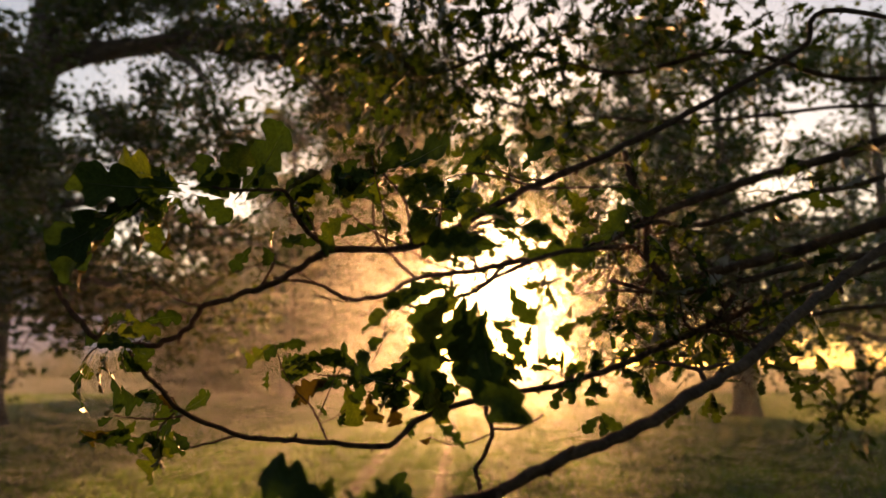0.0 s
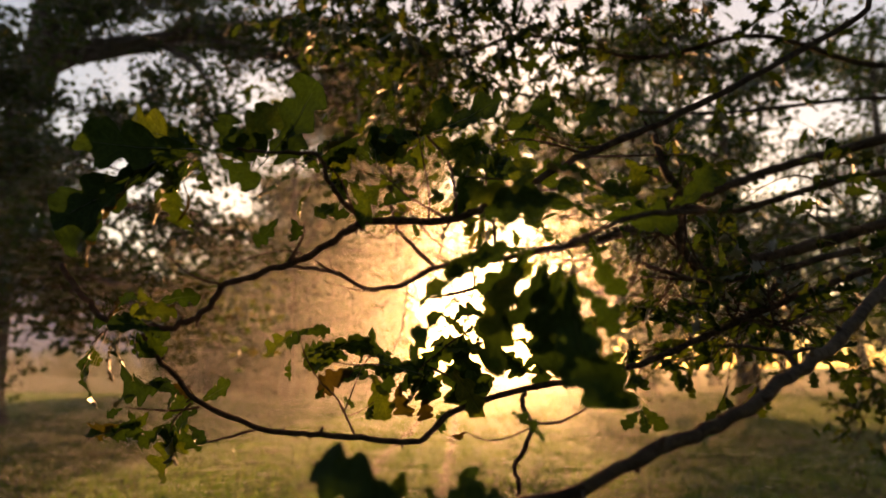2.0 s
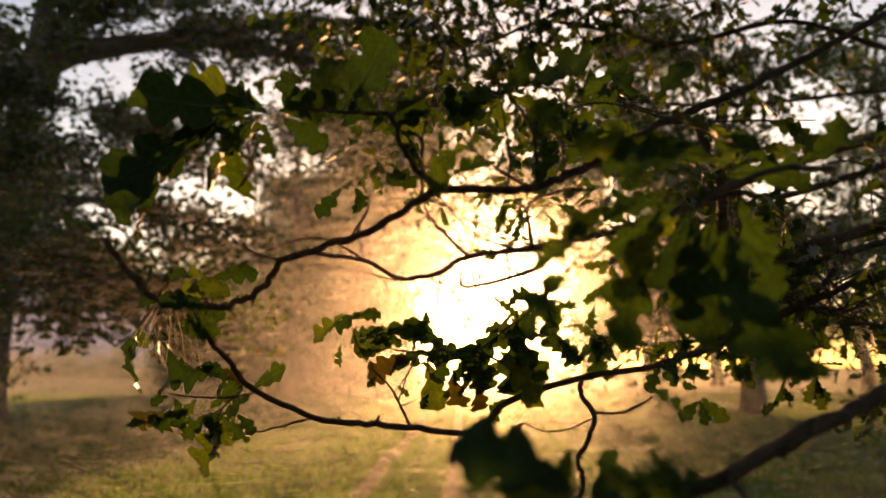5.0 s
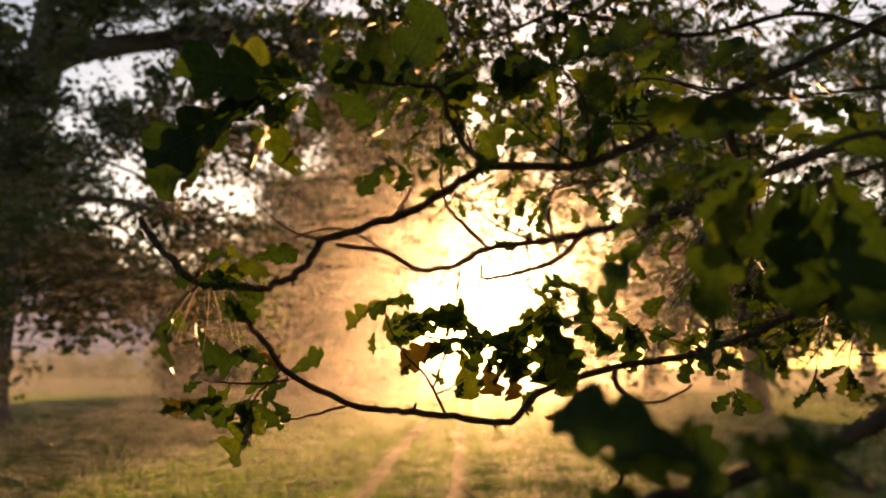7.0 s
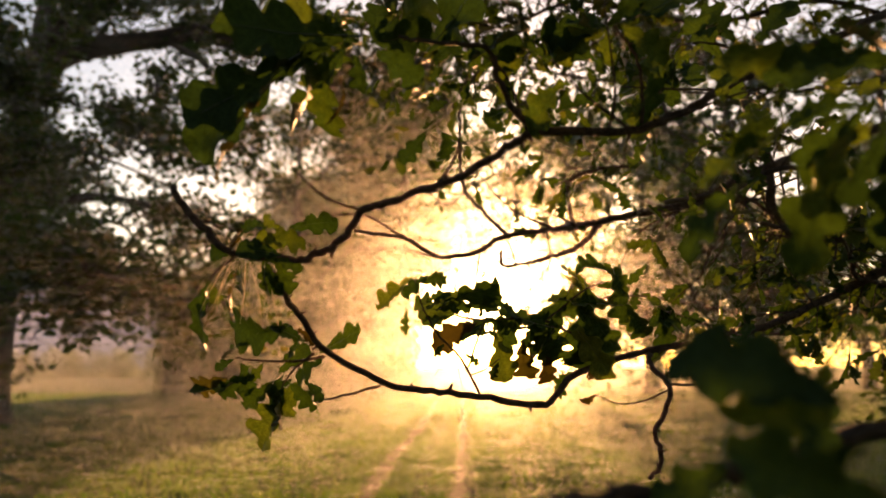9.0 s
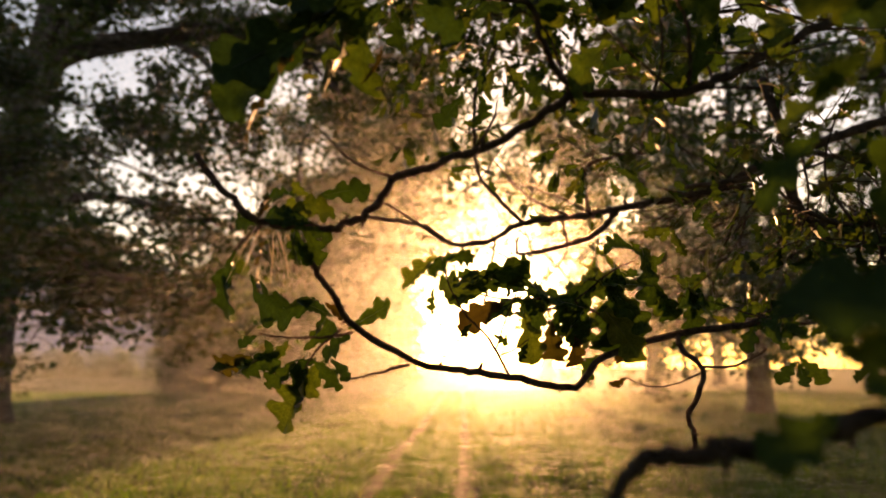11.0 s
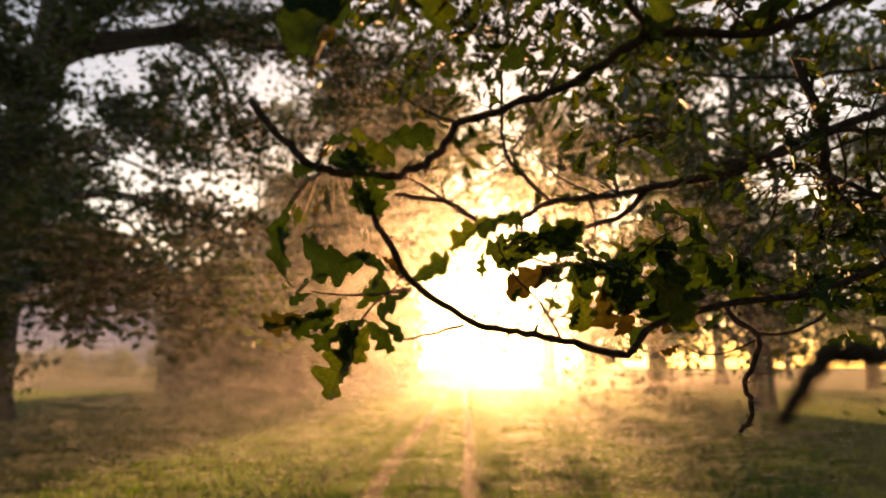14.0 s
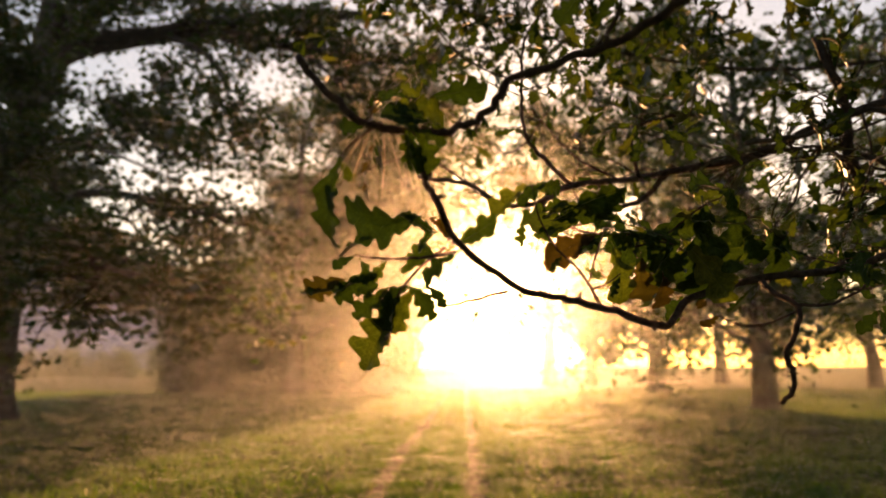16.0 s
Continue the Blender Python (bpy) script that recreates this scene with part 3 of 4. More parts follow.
near_oak_trunk.make("trunk", BARK, near_oak)


def unseen_overhead_crown():
    """Unseen roof of the tree above and behind the viewer, added to block skylight."""
    rng = np.random.default_rng(9)
    cs = []
    for i in range(22):
        limb = Tubes()
        az = i * 2.4
        out = np.array((math.cos(az), math.sin(az), 0))
        a = np.array((0, 0, rng.uniform(3.2, 4.2)))
        e = a + out * rng.uniform(4, 7.5) + np.array((0, 0, rng.uniform(1.6, 4.5)))
        if out[1] > 0.1:
            continue
        lp = spline([a, (a + e) / 2 + np.array((0, 0, 0.9)), e], 6)
        limb.add(lp, 0.12, 0.03, 7, 0.05, 0.8, rng)
        for _ in range(16):
            q = lp[rng.integers(3, len(lp))]
            d = rng.normal(size=3) * (1.1, 1.1, 0.5)
            limb.add([q, q + d * 0.5, q + d], 0.02, 0.006, 4)
            k = 110
            u = rng.random((k, 1)) * 1.2
            cs.append(q + d * u + rng.normal(size=(k, 3)) * 0.3)
        limb.make("limb", BARK, near_oak)
    c = np.vstack(cs)
    v, f = leaf_cloud(c, 0.12 * rng.uniform(0.7, 1.3, len(c)), rng)
    cloud_object("crown", v, f, LEAF_FAR, near_oak)


unseen_overhead_crown()
WOOD = {}
LINES = {}
near_rng = np.random.default_rng(17)


def wood(kind, key, pts, r0, r1, per, sides):
    line = spline(pts, per)
    k = len(line)
    line[1:-1] += near_rng.normal(size=(k - 2, 3)) * min(0.0015, r1 * 0.35)
    t = Tubes()
    t.add(line - np.array(TRUNK), r0, r1, sides, 0.10, 0.9 if kind == "twig" else 0.5, near_rng)
    for i in range(2, k - 1):
        if near_rng.random() < 0.35:
            # buds and spur scars
            d = near_rng.normal(size=3)
            d /= np.linalg.norm(d)
            r = r0 + (r1 - r0) * (i / k) ** 0.9
            q = line[i] - np.array(TRUNK)
            t.add([q, q + d * (r * 1.3 + 0.0015), q + d * (r * 1.6 + 0.004)], r * 0.55, r * 0.2, 5)
    WOOD[key] = t.make(kind, BARK if r0 > 0.014 else TWIG_BARK, near_oak)
    LINES[key] = line


def bough(key, pts, r0, r1):
    wood("bough", key, pts, r0 * 1.2, r1, 6, 9)


def twig(key, pts, r0, r1):
    wood("twig", key, pts, r0, r1, 5, 7)


def leaf(key, base, tip, turn, form, kind):
    b, way = Vector(base), Vector(tip) - Vector(base)
    y = way.normalized()
    z = Vector((0, -1, 0.25)) - y * y.dot(Vector((0, -1, 0.25)))
    z = Matrix.Rotation(radians(turn), 3, y) @ z.normalized()
    x = y.cross(z)
    m = Matrix((x, y, z)).transposed().to_4x4()
    ob = new("leaf", BLADES[kind][form])
    ob.parent = WOOD[key]
    ob.matrix_basis = Matrix.Translation(b - TRUNK) @ m @ Matrix.Scale(way.length, 4)
    if kind in LEAF_LABELS:
        tagged(ob, LEAF_LABELS[kind])


# ---- the near oak: boughs and twigs from the trunk outwards (metres) ----
bough("lower", [(3.100, 2.900, 2.322), (1.967, 2.373, 2.209), (1.040, 1.941, 1.972), (0.784, 1.855, 1.884), (0.624, 1.795, 1.823), (0.444, 1.705, 1.755), (0.289, 1.631, 1.712), (0.105, 1.555, 1.685), (-0.049, 1.481, 1.641), (-0.110, 1.419, 1.594), (-0.212, 1.325, 1.608), (-0.299, 1.262, 1.621), (-0.362, 1.229, 1.632), (-0.438, 1.160, 1.677), (-0.463, 1.123, 1.716), (-0.483, 1.086, 1.750), (-0.496, 1.072, 1.776)], 0.0108, 0.0032)
bough("upper", [(3.100, 2.900, 2.887), (1.919, 2.117, 2.802), (0.953, 1.477, 2.587), (0.798, 1.400, 2.449), (0.517, 1.260, 2.264), (0.289, 1.133, 2.120), (0.134, 1.086, 2.040), (0.063, 1.064, 1.995), (-0.005, 1.040, 1.954), (-0.072, 1.024, 1.930), (-0.171, 1.015, 1.928), (-0.227, 1.040, 1.900), (-0.309, 1.056, 1.866), (-0.380, 1.070, 1.845), (-0.408, 1.076, 1.810), (-0.448, 1.070, 1.787), (-0.496, 1.070, 1.785), (-0.548, 1.068, 1.797), (-0.586, 1.072, 1.832), (-0.620, 1.075, 1.876)], 0.0058, 0.0042)
bough("bottom", [(3.100, 2.900, 2.565), (2.177, 2.237, 2.452), (1.422, 1.695, 2.215), (0.989, 1.477, 2.012), (0.750, 1.293, 1.901), (0.605, 1.153, 1.836), (0.459, 1.013, 1.765), (0.353, 0.918, 1.726), (0.233, 0.825, 1.679), (0.136, 0.779, 1.650), (0.061, 0.754, 1.619)], 0.0130, 0.0065)
bough("middle", [(3.100, 2.900, 2.948), (2.284, 2.731, 2.836), (1.616, 2.592, 2.598), (1.182, 2.514, 2.462), (0.892, 2.434, 2.344), (0.698, 2.396, 2.268), (0.512, 2.362, 2.176), (0.281, 2.321, 2.120), (0.094, 2.278, 2.075), (-0.093, 2.233, 2.043), (-0.196, 2.193, 1.982), (-0.303, 2.145, 1.965), (-0.381, 2.088, 2.004), (-0.530, 2.084, 2.027)], 0.0240, 0.0045)
bough("right", [(3.100, 2.900, 2.490), (2.231, 2.496, 2.378), (1.520, 2.165, 2.140), (1.076, 1.977, 2.053), (0.837, 1.887, 1.989), (0.710, 1.842, 1.958), (0.574, 1.793, 1.948), (0.432, 1.737, 1.974)], 0.0150, 0.0050)
bough("high", [(3.100, 2.900, 2.536), (2.134, 2.659, 2.424), (1.344, 2.462, 2.186), (1.000, 2.326, 2.092), (0.773, 2.234, 2.036), (0.677, 2.172, 2.099), (0.664, 2.147, 2.241), (0.624, 2.129, 2.343), (0.609, 2.159, 2.460)], 0.0240, 0.0110)
bough("arch", [(3.100, 2.900, 3.006), (2.557, 2.669, 2.893), (2.112, 2.480, 2.656), (1.583, 2.318, 2.423), (1.140, 2.137, 2.298), (0.805, 2.055, 2.189), (0.646, 2.054, 2.196), (0.476, 2.017, 2.118), (0.296, 1.973, 2.079)], 0.0150, 0.0060)
bough("crest", [(3.100, 2.900, 2.944), (2.914, 3.059, 3.189), (2.762, 3.189, 3.244), (1.927, 3.011, 3.103), (1.345, 2.894, 3.190), (0.797, 2.818, 3.044), (0.302, 2.894, 3.190), (-0.065, 3.006, 3.130), (-0.400, 3.066, 3.364)], 0.0220, 0.0050)
bough("topmost", [(3.100, 2.900, 4.061), (3.272, 3.397, 4.306), (3.412, 3.804, 4.361), (2.241, 3.658, 4.038), (1.330, 3.486, 3.861), (0.544, 3.555, 4.046), (-0.283, 3.670, 3.972), (-1.003, 3.884, 3.909)], 0.0260, 0.0060)
bough("skirt", [(3.100, 2.900, 2.761), (3.886, 4.201, 2.649), (4.529, 5.265, 2.411), (3.672, 5.141, 1.964), (3.263, 5.084, 1.711), (2.992, 5.025, 1.469), (2.810, 4.972, 1.196)], 0.0200, 0.0040)
bough("veil", [(3.100, 2.900, 3.480), (3.473, 4.012, 3.725), (3.778, 4.922, 3.780), (2.884, 4.741, 3.656), (1.721, 4.569, 3.478), (0.714, 4.364, 3.490), (0.152, 4.251, 3.555), (-0.279, 4.133, 3.649), (-0.736, 4.109, 3.787)], 0.0240, 0.0050)
bough("haunch", [(3.100, 2.900, 2.403), (2.646, 2.839, 2.291), (2.275, 2.790, 2.053), (1.714, 2.598, 1.988), (1.400, 2.504, 1.948), (1.102, 2.416, 1.871), (0.862, 2.383, 1.771), (0.650, 2.335, 1.751)], 0.0140, 0.0040)
twig("near", [(0.061, 0.754, 1.619), (-0.071, 0.718, 1.594), (-0.111, 0.699, 1.588), (-0.156, 0.680, 1.580), (-0.179, 0.669, 1.582), (-0.203, 0.660, 1.577), (-0.226, 0.660, 1.578)], 0.0065, 0.0050)
twig("near_side", [(0.061, 0.754, 1.619), (0.039, 0.660, 1.612), (-0.026, 0.580, 1.628), (-0.054, 0.560, 1.634)], 0.0028, 0.0014)
twig("arch_twig", [(-0.171, 1.015, 1.928), (-0.199, 1.001, 1.948), (-0.217, 0.977, 1.969), (-0.234, 0.960, 2.005), (-0.293, 0.940, 2.002), (-0.330, 0.930, 2.004)], 0.0045, 0.0020)
twig("star_stem", [(-0.049, 1.013, 1.937), (-0.051, 0.998, 1.967), (-0.062, 0.980, 2.006), (-0.089, 0.965, 2.035)], 0.0026, 0.0016)
twig("spur", [(-0.372, 1.250, 1.629), (-0.418, 1.242, 1.617), (-0.460, 1.244, 1.608)], 0.0022, 0.0013)
twig("left_spray", [(-0.442, 1.172, 1.669), (-0.486, 1.183, 1.663), (-0.532, 1.193, 1.664), (-0.568, 1.192, 1.668)], 0.0022, 0.0011)
twig("left_hang", [(-0.456, 1.171, 1.674), (-0.498, 1.217, 1.645), (-0.536, 1.304, 1.609)], 0.0020, 0.0010)
twig("droop", [(-0.537, 1.070, 1.788), (-0.556, 1.072, 1.773), (-0.572, 1.085, 1.761)], 0.0018, 0.0010)
twig("fork", [(-0.222, 1.345, 1.607), (-0.245, 1.348, 1.651), (-0.260, 1.353, 1.676), (-0.288, 1.349, 1.703), (-0.314, 1.341, 1.745), (-0.328, 1.322, 1.794)], 0.0024, 0.0011)
twig("fork_side", [(-0.245, 1.348, 1.651), (-0.229, 1.360, 1.695), (-0.215, 1.364, 1.731), (-0.196, 1.379, 1.760)], 0.0016, 0.0010)
twig("fork_low", [(-0.238, 1.349, 1.643), (-0.215, 1.358, 1.652), (-0.192, 1.365, 1.668)], 0.0014, 0.0008)
twig("cluster_stem", [(0.026, 1.519, 1.660), (-0.040, 1.470, 1.705), (-0.107, 1.424, 1.734), (-0.166, 1.404, 1.736), (-0.223, 1.384, 1.733), (-0.270, 1.363, 1.739)], 0.0030, 0.0014)
twig("cluster_out", [(-0.165, 1.430, 1.718), (-0.110, 1.430, 1.733), (-0.044, 1.430, 1.783), (-0.003, 1.430, 1.803)], 0.0022, 0.0012)
twig("cluster_far", [(-0.032, 1.500, 1.768), (0.032, 1.500, 1.784), (0.095, 1.500, 1.784)], 0.0022, 0.0012)
twig("cluster_in", [(-0.087, 1.420, 1.722), (-0.136, 1.420, 1.732), (-0.176, 1.420, 1.742)], 0.0022, 0.0012)
twig("stub", [(0.105, 1.555, 1.683), (0.094, 1.489, 1.654), (0.102, 1.424, 1.621), (0.084, 1.412, 1.575), (0.065, 1.406, 1.549), (0.072, 1.401, 1.522), (0.070, 1.406, 1.495), (0.053, 1.409, 1.475)], 0.0050, 0.0036)
twig("stub_side", [(0.102, 1.424, 1.618), (0.053, 1.428, 1.597), (0.010, 1.429, 1.595), (-0.028, 1.426, 1.610)], 0.0016, 0.0010)
twig("stub_out", [(0.102, 1.423, 1.626), (0.145, 1.423, 1.626), (0.186, 1.420, 1.641), (0.206, 1.418, 1.657)], 0.0024, 0.0020)
twig("shoot_a", [(-0.380, 1.070, 1.846), (-0.413, 1.058, 1.853), (-0.441, 1.055, 1.870), (-0.464, 1.041, 1.893)], 0.0017, 0.0009)
twig("shoot_b", [(-0.288, 1.054, 1.877), (-0.268, 1.048, 1.908), (-0.262, 1.035, 1.929)], 0.0018, 0.0010)
twig("shoot_c", [(-0.286, 1.046, 1.867), (-0.273, 1.041, 1.895), (-0.263, 1.028, 1.910)], 0.0016, 0.0009)
twig("hook", [(-0.093, 2.233, 2.043), (-0.169, 2.220, 2.118), (-0.216, 2.211, 2.168), (-0.233, 2.198, 2.243), (-0.233, 2.182, 2.335), (-0.228, 2.162, 2.443), (-0.166, 2.192, 2.565)], 0.0065, 0.0035)
twig("hook_side", [(-0.216, 2.211, 2.168), (-0.270, 2.217, 2.135), (-0.313, 2.213, 2.157), (-0.355, 2.207, 2.193)], 0.0026, 0.0015)
twig("under", [(0.210, 2.325, 2.097), (0.129, 2.288, 2.019), (0.017, 2.245, 1.973), (-0.106, 2.200, 1.944), (-0.114, 2.191, 1.993)], 0.0090, 0.0040)
twig("bow", [(0.115, 2.278, 2.078), (0.098, 2.261, 2.172), (0.111, 2.252, 2.224), (0.198, 2.247, 2.254), (0.285, 2.246, 2.258)], 0.0060, 0.0035)
twig("side_loop", [(-0.319, 2.145, 1.969), (-0.390, 2.107, 2.011), (-0.412, 2.076, 2.069)], 0.0030, 0.0015)
twig("loop_end", [(-0.094, 2.187, 2.014), (-0.077, 2.195, 1.971), (-0.080, 2.204, 1.921), (-0.146, 2.201, 1.937), (-0.211, 2.196, 1.966), (-0.249, 2.204, 1.921), (-0.283, 2.205, 1.912)], 0.0030, 0.0015)
twig("knee", [(0.837, 1.887, 1.989), (0.795, 1.846, 1.935), (0.712, 1.807, 1.867), (0.646, 1.760, 1.849), (0.596, 1.700, 1.896)], 0.0080, 0.0040)
twig("knee_b", [(0.665, 1.770, 1.850), (0.767, 1.813, 1.833), (0.880, 1.867, 1.815)], 0.0050, 0.0030)
twig("bottom_fork", [(0.353, 0.918, 1.728), (0.349, 0.935, 1.747), (0.324, 0.964, 1.754), (0.302, 0.994, 1.759)], 0.0040, 0.0020)
twig("bottom_fork_b", [(0.349, 0.935, 1.747), (0.426, 1.015, 1.755), (0.465, 1.066, 1.751)], 0.0030, 0.0020)
twig("broken_end", [(-0.222, 0.660, 1.576), (-0.231, 0.656, 1.570), (-0.241, 0.653, 1.560), (-0.248, 0.655, 1.548)], 0.0050, 0.0025)
twig("bunch_stem", [(0.221, 0.837, 1.900), (0.133, 0.769, 1.881), (0.063, 0.724, 1.849), (0.030, 0.697, 1.829)], 0.0035, 0.0020)
twig("high_fork", [(0.672, 2.174, 2.091), (0.625, 2.214, 2.152), (0.515, 2.265, 2.150), (0.380, 2.272, 2.108)], 0.0060, 0.0030)

# leaves that can be told apart: where the stalk joins, the tip, the turn of the blade, the form
leaf("left_hang", (-0.515, 1.321, 1.629), (-0.592, 1.333, 1.526), 10, 0, "green")
leaf("left_hang", (-0.498, 1.289, 1.640), (-0.531, 1.307, 1.567), -18, 1, "green")
leaf("left_hang", (-0.506, 1.238, 1.638), (-0.472, 1.238, 1.590), 21, 2, "green")
leaf("left_hang", (-0.483, 1.238, 1.638), (-0.453, 1.232, 1.608), -24, 3, "green")
leaf("left_spray", (-0.541, 1.206, 1.648), (-0.630, 1.221, 1.606), 40, 4, "green")
leaf("left_spray", (-0.541, 1.206, 1.648), (-0.594, 1.206, 1.608), -30, 5, "green")
leaf("left_spray", (-0.540, 1.179, 1.686), (-0.596, 1.194, 1.684), 30, 6, "green")
leaf("left_spray", (-0.482, 1.145, 1.709), (-0.585, 1.155, 1.696), -49, 2, "green")
leaf("lower", (-0.462, 1.159, 1.687), (-0.513, 1.148, 1.705), 9, 7, "green")
leaf("left_spray", (-0.513, 1.207, 1.643), (-0.482, 1.206, 1.692), -6, 1, "green")
leaf("left_spray", (-0.438, 1.172, 1.671), (-0.488, 1.184, 1.640), 33, 3, "green")
leaf("lower", (-0.454, 1.181, 1.673), (-0.385, 1.169, 1.698), -31, 4, "green")
leaf("lower", (-0.478, 1.145, 1.705), (-0.445, 1.150, 1.697), -27, 5, "brown")
leaf("left_hang", (-0.528, 1.258, 1.639), (-0.577, 1.257, 1.592), -21, 6, "green")
leaf("left_hang", (-0.522, 1.287, 1.648), (-0.567, 1.307, 1.561), 24, 2, "green")
leaf("left_spray", (-0.561, 1.193, 1.665), (-0.544, 1.193, 1.618), -18, 0, "green")
leaf("left_spray", (-0.528, 1.193, 1.662), (-0.549, 1.193, 1.636), -24, 3, "green")
leaf("left_spray", (-0.568, 1.193, 1.667), (-0.590, 1.183, 1.650), -30, 1, "green")
leaf("left_hang", (-0.501, 1.258, 1.639), (-0.544, 1.266, 1.608), -12, 5, "green")
leaf("lower", (-0.468, 1.147, 1.696), (-0.483, 1.161, 1.663), 24, 7, "green")
leaf("left_spray", (-0.578, 1.207, 1.644), (-0.630, 1.211, 1.608), -42, 5, "brown")
leaf("droop", (-0.566, 1.084, 1.766), (-0.609, 1.099, 1.671), 22, 1, "green")
leaf("droop", (-0.572, 1.084, 1.763), (-0.563, 1.084, 1.728), -45, 4, "green")
leaf("upper", (-0.506, 1.057, 1.802), (-0.451, 1.064, 1.808), 19, 2, "green")
leaf("upper", (-0.469, 1.040, 1.785), (-0.524, 1.029, 1.788), -22, 7, "green")
leaf("upper", (-0.494, 1.051, 1.781), (-0.477, 1.061, 1.738), -4, 1, "green")
leaf("upper", (-0.491, 1.060, 1.785), (-0.452, 1.063, 1.771), -12, 3, "green")
leaf("upper", (-0.475, 1.064, 1.821), (-0.408, 1.067, 1.832), 28, 4, "green")
leaf("upper", (-0.495, 1.064, 1.823), (-0.546, 1.075, 1.827), 37, 5, "green")
leaf("upper", (-0.494, 1.050, 1.783), (-0.501, 1.047, 1.741), 36, 6, "green")
leaf("upper", (-0.537, 1.069, 1.794), (-0.576, 1.073, 1.791), -33, 0, "green")
leaf("upper", (-0.479, 1.064, 1.823), (-0.503, 1.056, 1.834), -27, 2, "green")
leaf("upper", (-0.513, 1.048, 1.798), (-0.481, 1.048, 1.786), -18, 6, "green")
leaf("upper", (-0.522, 1.054, 1.820), (-0.548, 1.061, 1.796), 37, 3, "brown")
leaf("upper", (-0.541, 1.059, 1.792), (-0.529, 1.062, 1.830), 42, 4, "dry")
leaf("upper", (-0.531, 1.063, 1.771), (-0.550, 1.082, 1.709), 46, 4, "dry")
leaf("upper", (-0.522, 1.061, 1.779), (-0.539, 1.062, 1.744), 45, 2, "green")
leaf("fork", (-0.330, 1.322, 1.796), (-0.396, 1.321, 1.753), 12, 0, "green")
leaf("fork", (-0.302, 1.321, 1.801), (-0.353, 1.321, 1.772), 24, 3, "green")
leaf("fork", (-0.340, 1.331, 1.746), (-0.347, 1.327, 1.707), 18, 6, "green")
leaf("fork", (-0.249, 1.351, 1.745), (-0.340, 1.359, 1.758), -18, 2, "green")
leaf("fork", (-0.222, 1.354, 1.729), (-0.308, 1.368, 1.683), -7, 1, "brown")
leaf("fork_side", (-0.198, 1.386, 1.720), (-0.160, 1.390, 1.631), -12, 1, "green")
leaf("fork_side", (-0.151, 1.399, 1.703), (-0.132, 1.409, 1.626), 13, 5, "brown")
leaf("cluster_stem", (-0.101, 1.412, 1.746), (-0.087, 1.436, 1.651), -15, 0, "green")
leaf("cluster_stem", (-0.067, 1.453, 1.742), (0.018, 1.480, 1.643), 33, 4, "green")
leaf("cluster_stem", (0.034, 1.450, 1.763), (-0.096, 1.446, 1.758), 21, 7, "green")
leaf("cluster_stem", (0.093, 1.527, 1.726), (0.178, 1.532, 1.754), -12, 2, "green")
leaf("cluster_stem", (0.007, 1.505, 1.851), (0.075, 1.506, 1.799), -12, 6, "green")
leaf("lower", (-0.013, 1.539, 1.661), (0.008, 1.547, 1.629), 18, 3, "brown")
leaf("fork_low", (-0.250, 1.353, 1.677), (-0.224, 1.352, 1.660), 24, 4, "green")
leaf("fork_low", (-0.192, 1.365, 1.665), (-0.205, 1.368, 1.633), -12, 5, "green")
leaf("fork", (-0.314, 1.340, 1.754), (-0.280, 1.327, 1.778), -21, 6, "green")
leaf("fork", (-0.323, 1.334, 1.788), (-0.270, 1.345, 1.794), 27, 2, "green")
leaf("fork", (-0.297, 1.351, 1.747), (-0.236, 1.348, 1.755), 36, 4, "green")
leaf("fork_side", (-0.210, 1.384, 1.733), (-0.161, 1.385, 1.715), 30, 0, "green")
leaf("fork_side", (-0.217, 1.365, 1.726), (-0.253, 1.361, 1.695), 18, 7, "green")
leaf("cluster_stem", (-0.166, 1.404, 1.736), (-0.104, 1.393, 1.734), 36, 1, "green")
leaf("cluster_stem", (-0.157, 1.404, 1.736), (-0.184, 1.416, 1.682), 15, 3, "green")
leaf("cluster_stem", (-0.116, 1.424, 1.734), (-0.143, 1.438, 1.674), -24, 5, "green")
leaf("cluster_stem", (-0.040, 1.470, 1.705), (-0.049, 1.482, 1.648), -21, 2, "green")
leaf("cluster_stem", (-0.015, 1.493, 1.693), (0.048, 1.503, 1.703), 30, 6, "green")
leaf("cluster_stem", (-0.196, 1.383, 1.738), (-0.249, 1.395, 1.716), -21, 4, "green")
leaf("cluster_stem", (-0.223, 1.384, 1.733), (-0.204, 1.381, 1.787), -42, 3, "green")
leaf("cluster_stem", (-0.146, 1.414, 1.737), (-0.099, 1.427, 1.683), 9, 0, "green")
leaf("cluster_stem", (-0.095, 1.434, 1.739), (-0.020, 1.430, 1.758), 12, 2, "green")
leaf("cluster_stem", (-0.064, 1.447, 1.722), (-0.103, 1.457, 1.657), -18, 1, "green")
leaf("cluster_stem", (-0.270, 1.363, 1.739), (-0.314, 1.355, 1.721), -33, 6, "green")
leaf("fork", (-0.280, 1.350, 1.694), (-0.297, 1.353, 1.669), -27, 5, "green")
leaf("lower", (0.127, 1.580, 1.715), (0.067, 1.581, 1.758), -30, 3, "green")
leaf("lower", (0.142, 1.591, 1.711), (0.150, 1.571, 1.778), 21, 0, "green")
leaf("lower", (-0.044, 1.500, 1.649), (-0.085, 1.501, 1.610), 36, 5, "green")
leaf("fork", (-0.105, 1.356, 1.718), (-0.195, 1.353, 1.740), 24, 4, "green")
leaf("fork", (-0.315, 1.341, 1.745), (-0.248, 1.333, 1.778), -39, 3, "green")
leaf("fork", (-0.293, 1.341, 1.745), (-0.194, 1.323, 1.796), 45, 4, "green")
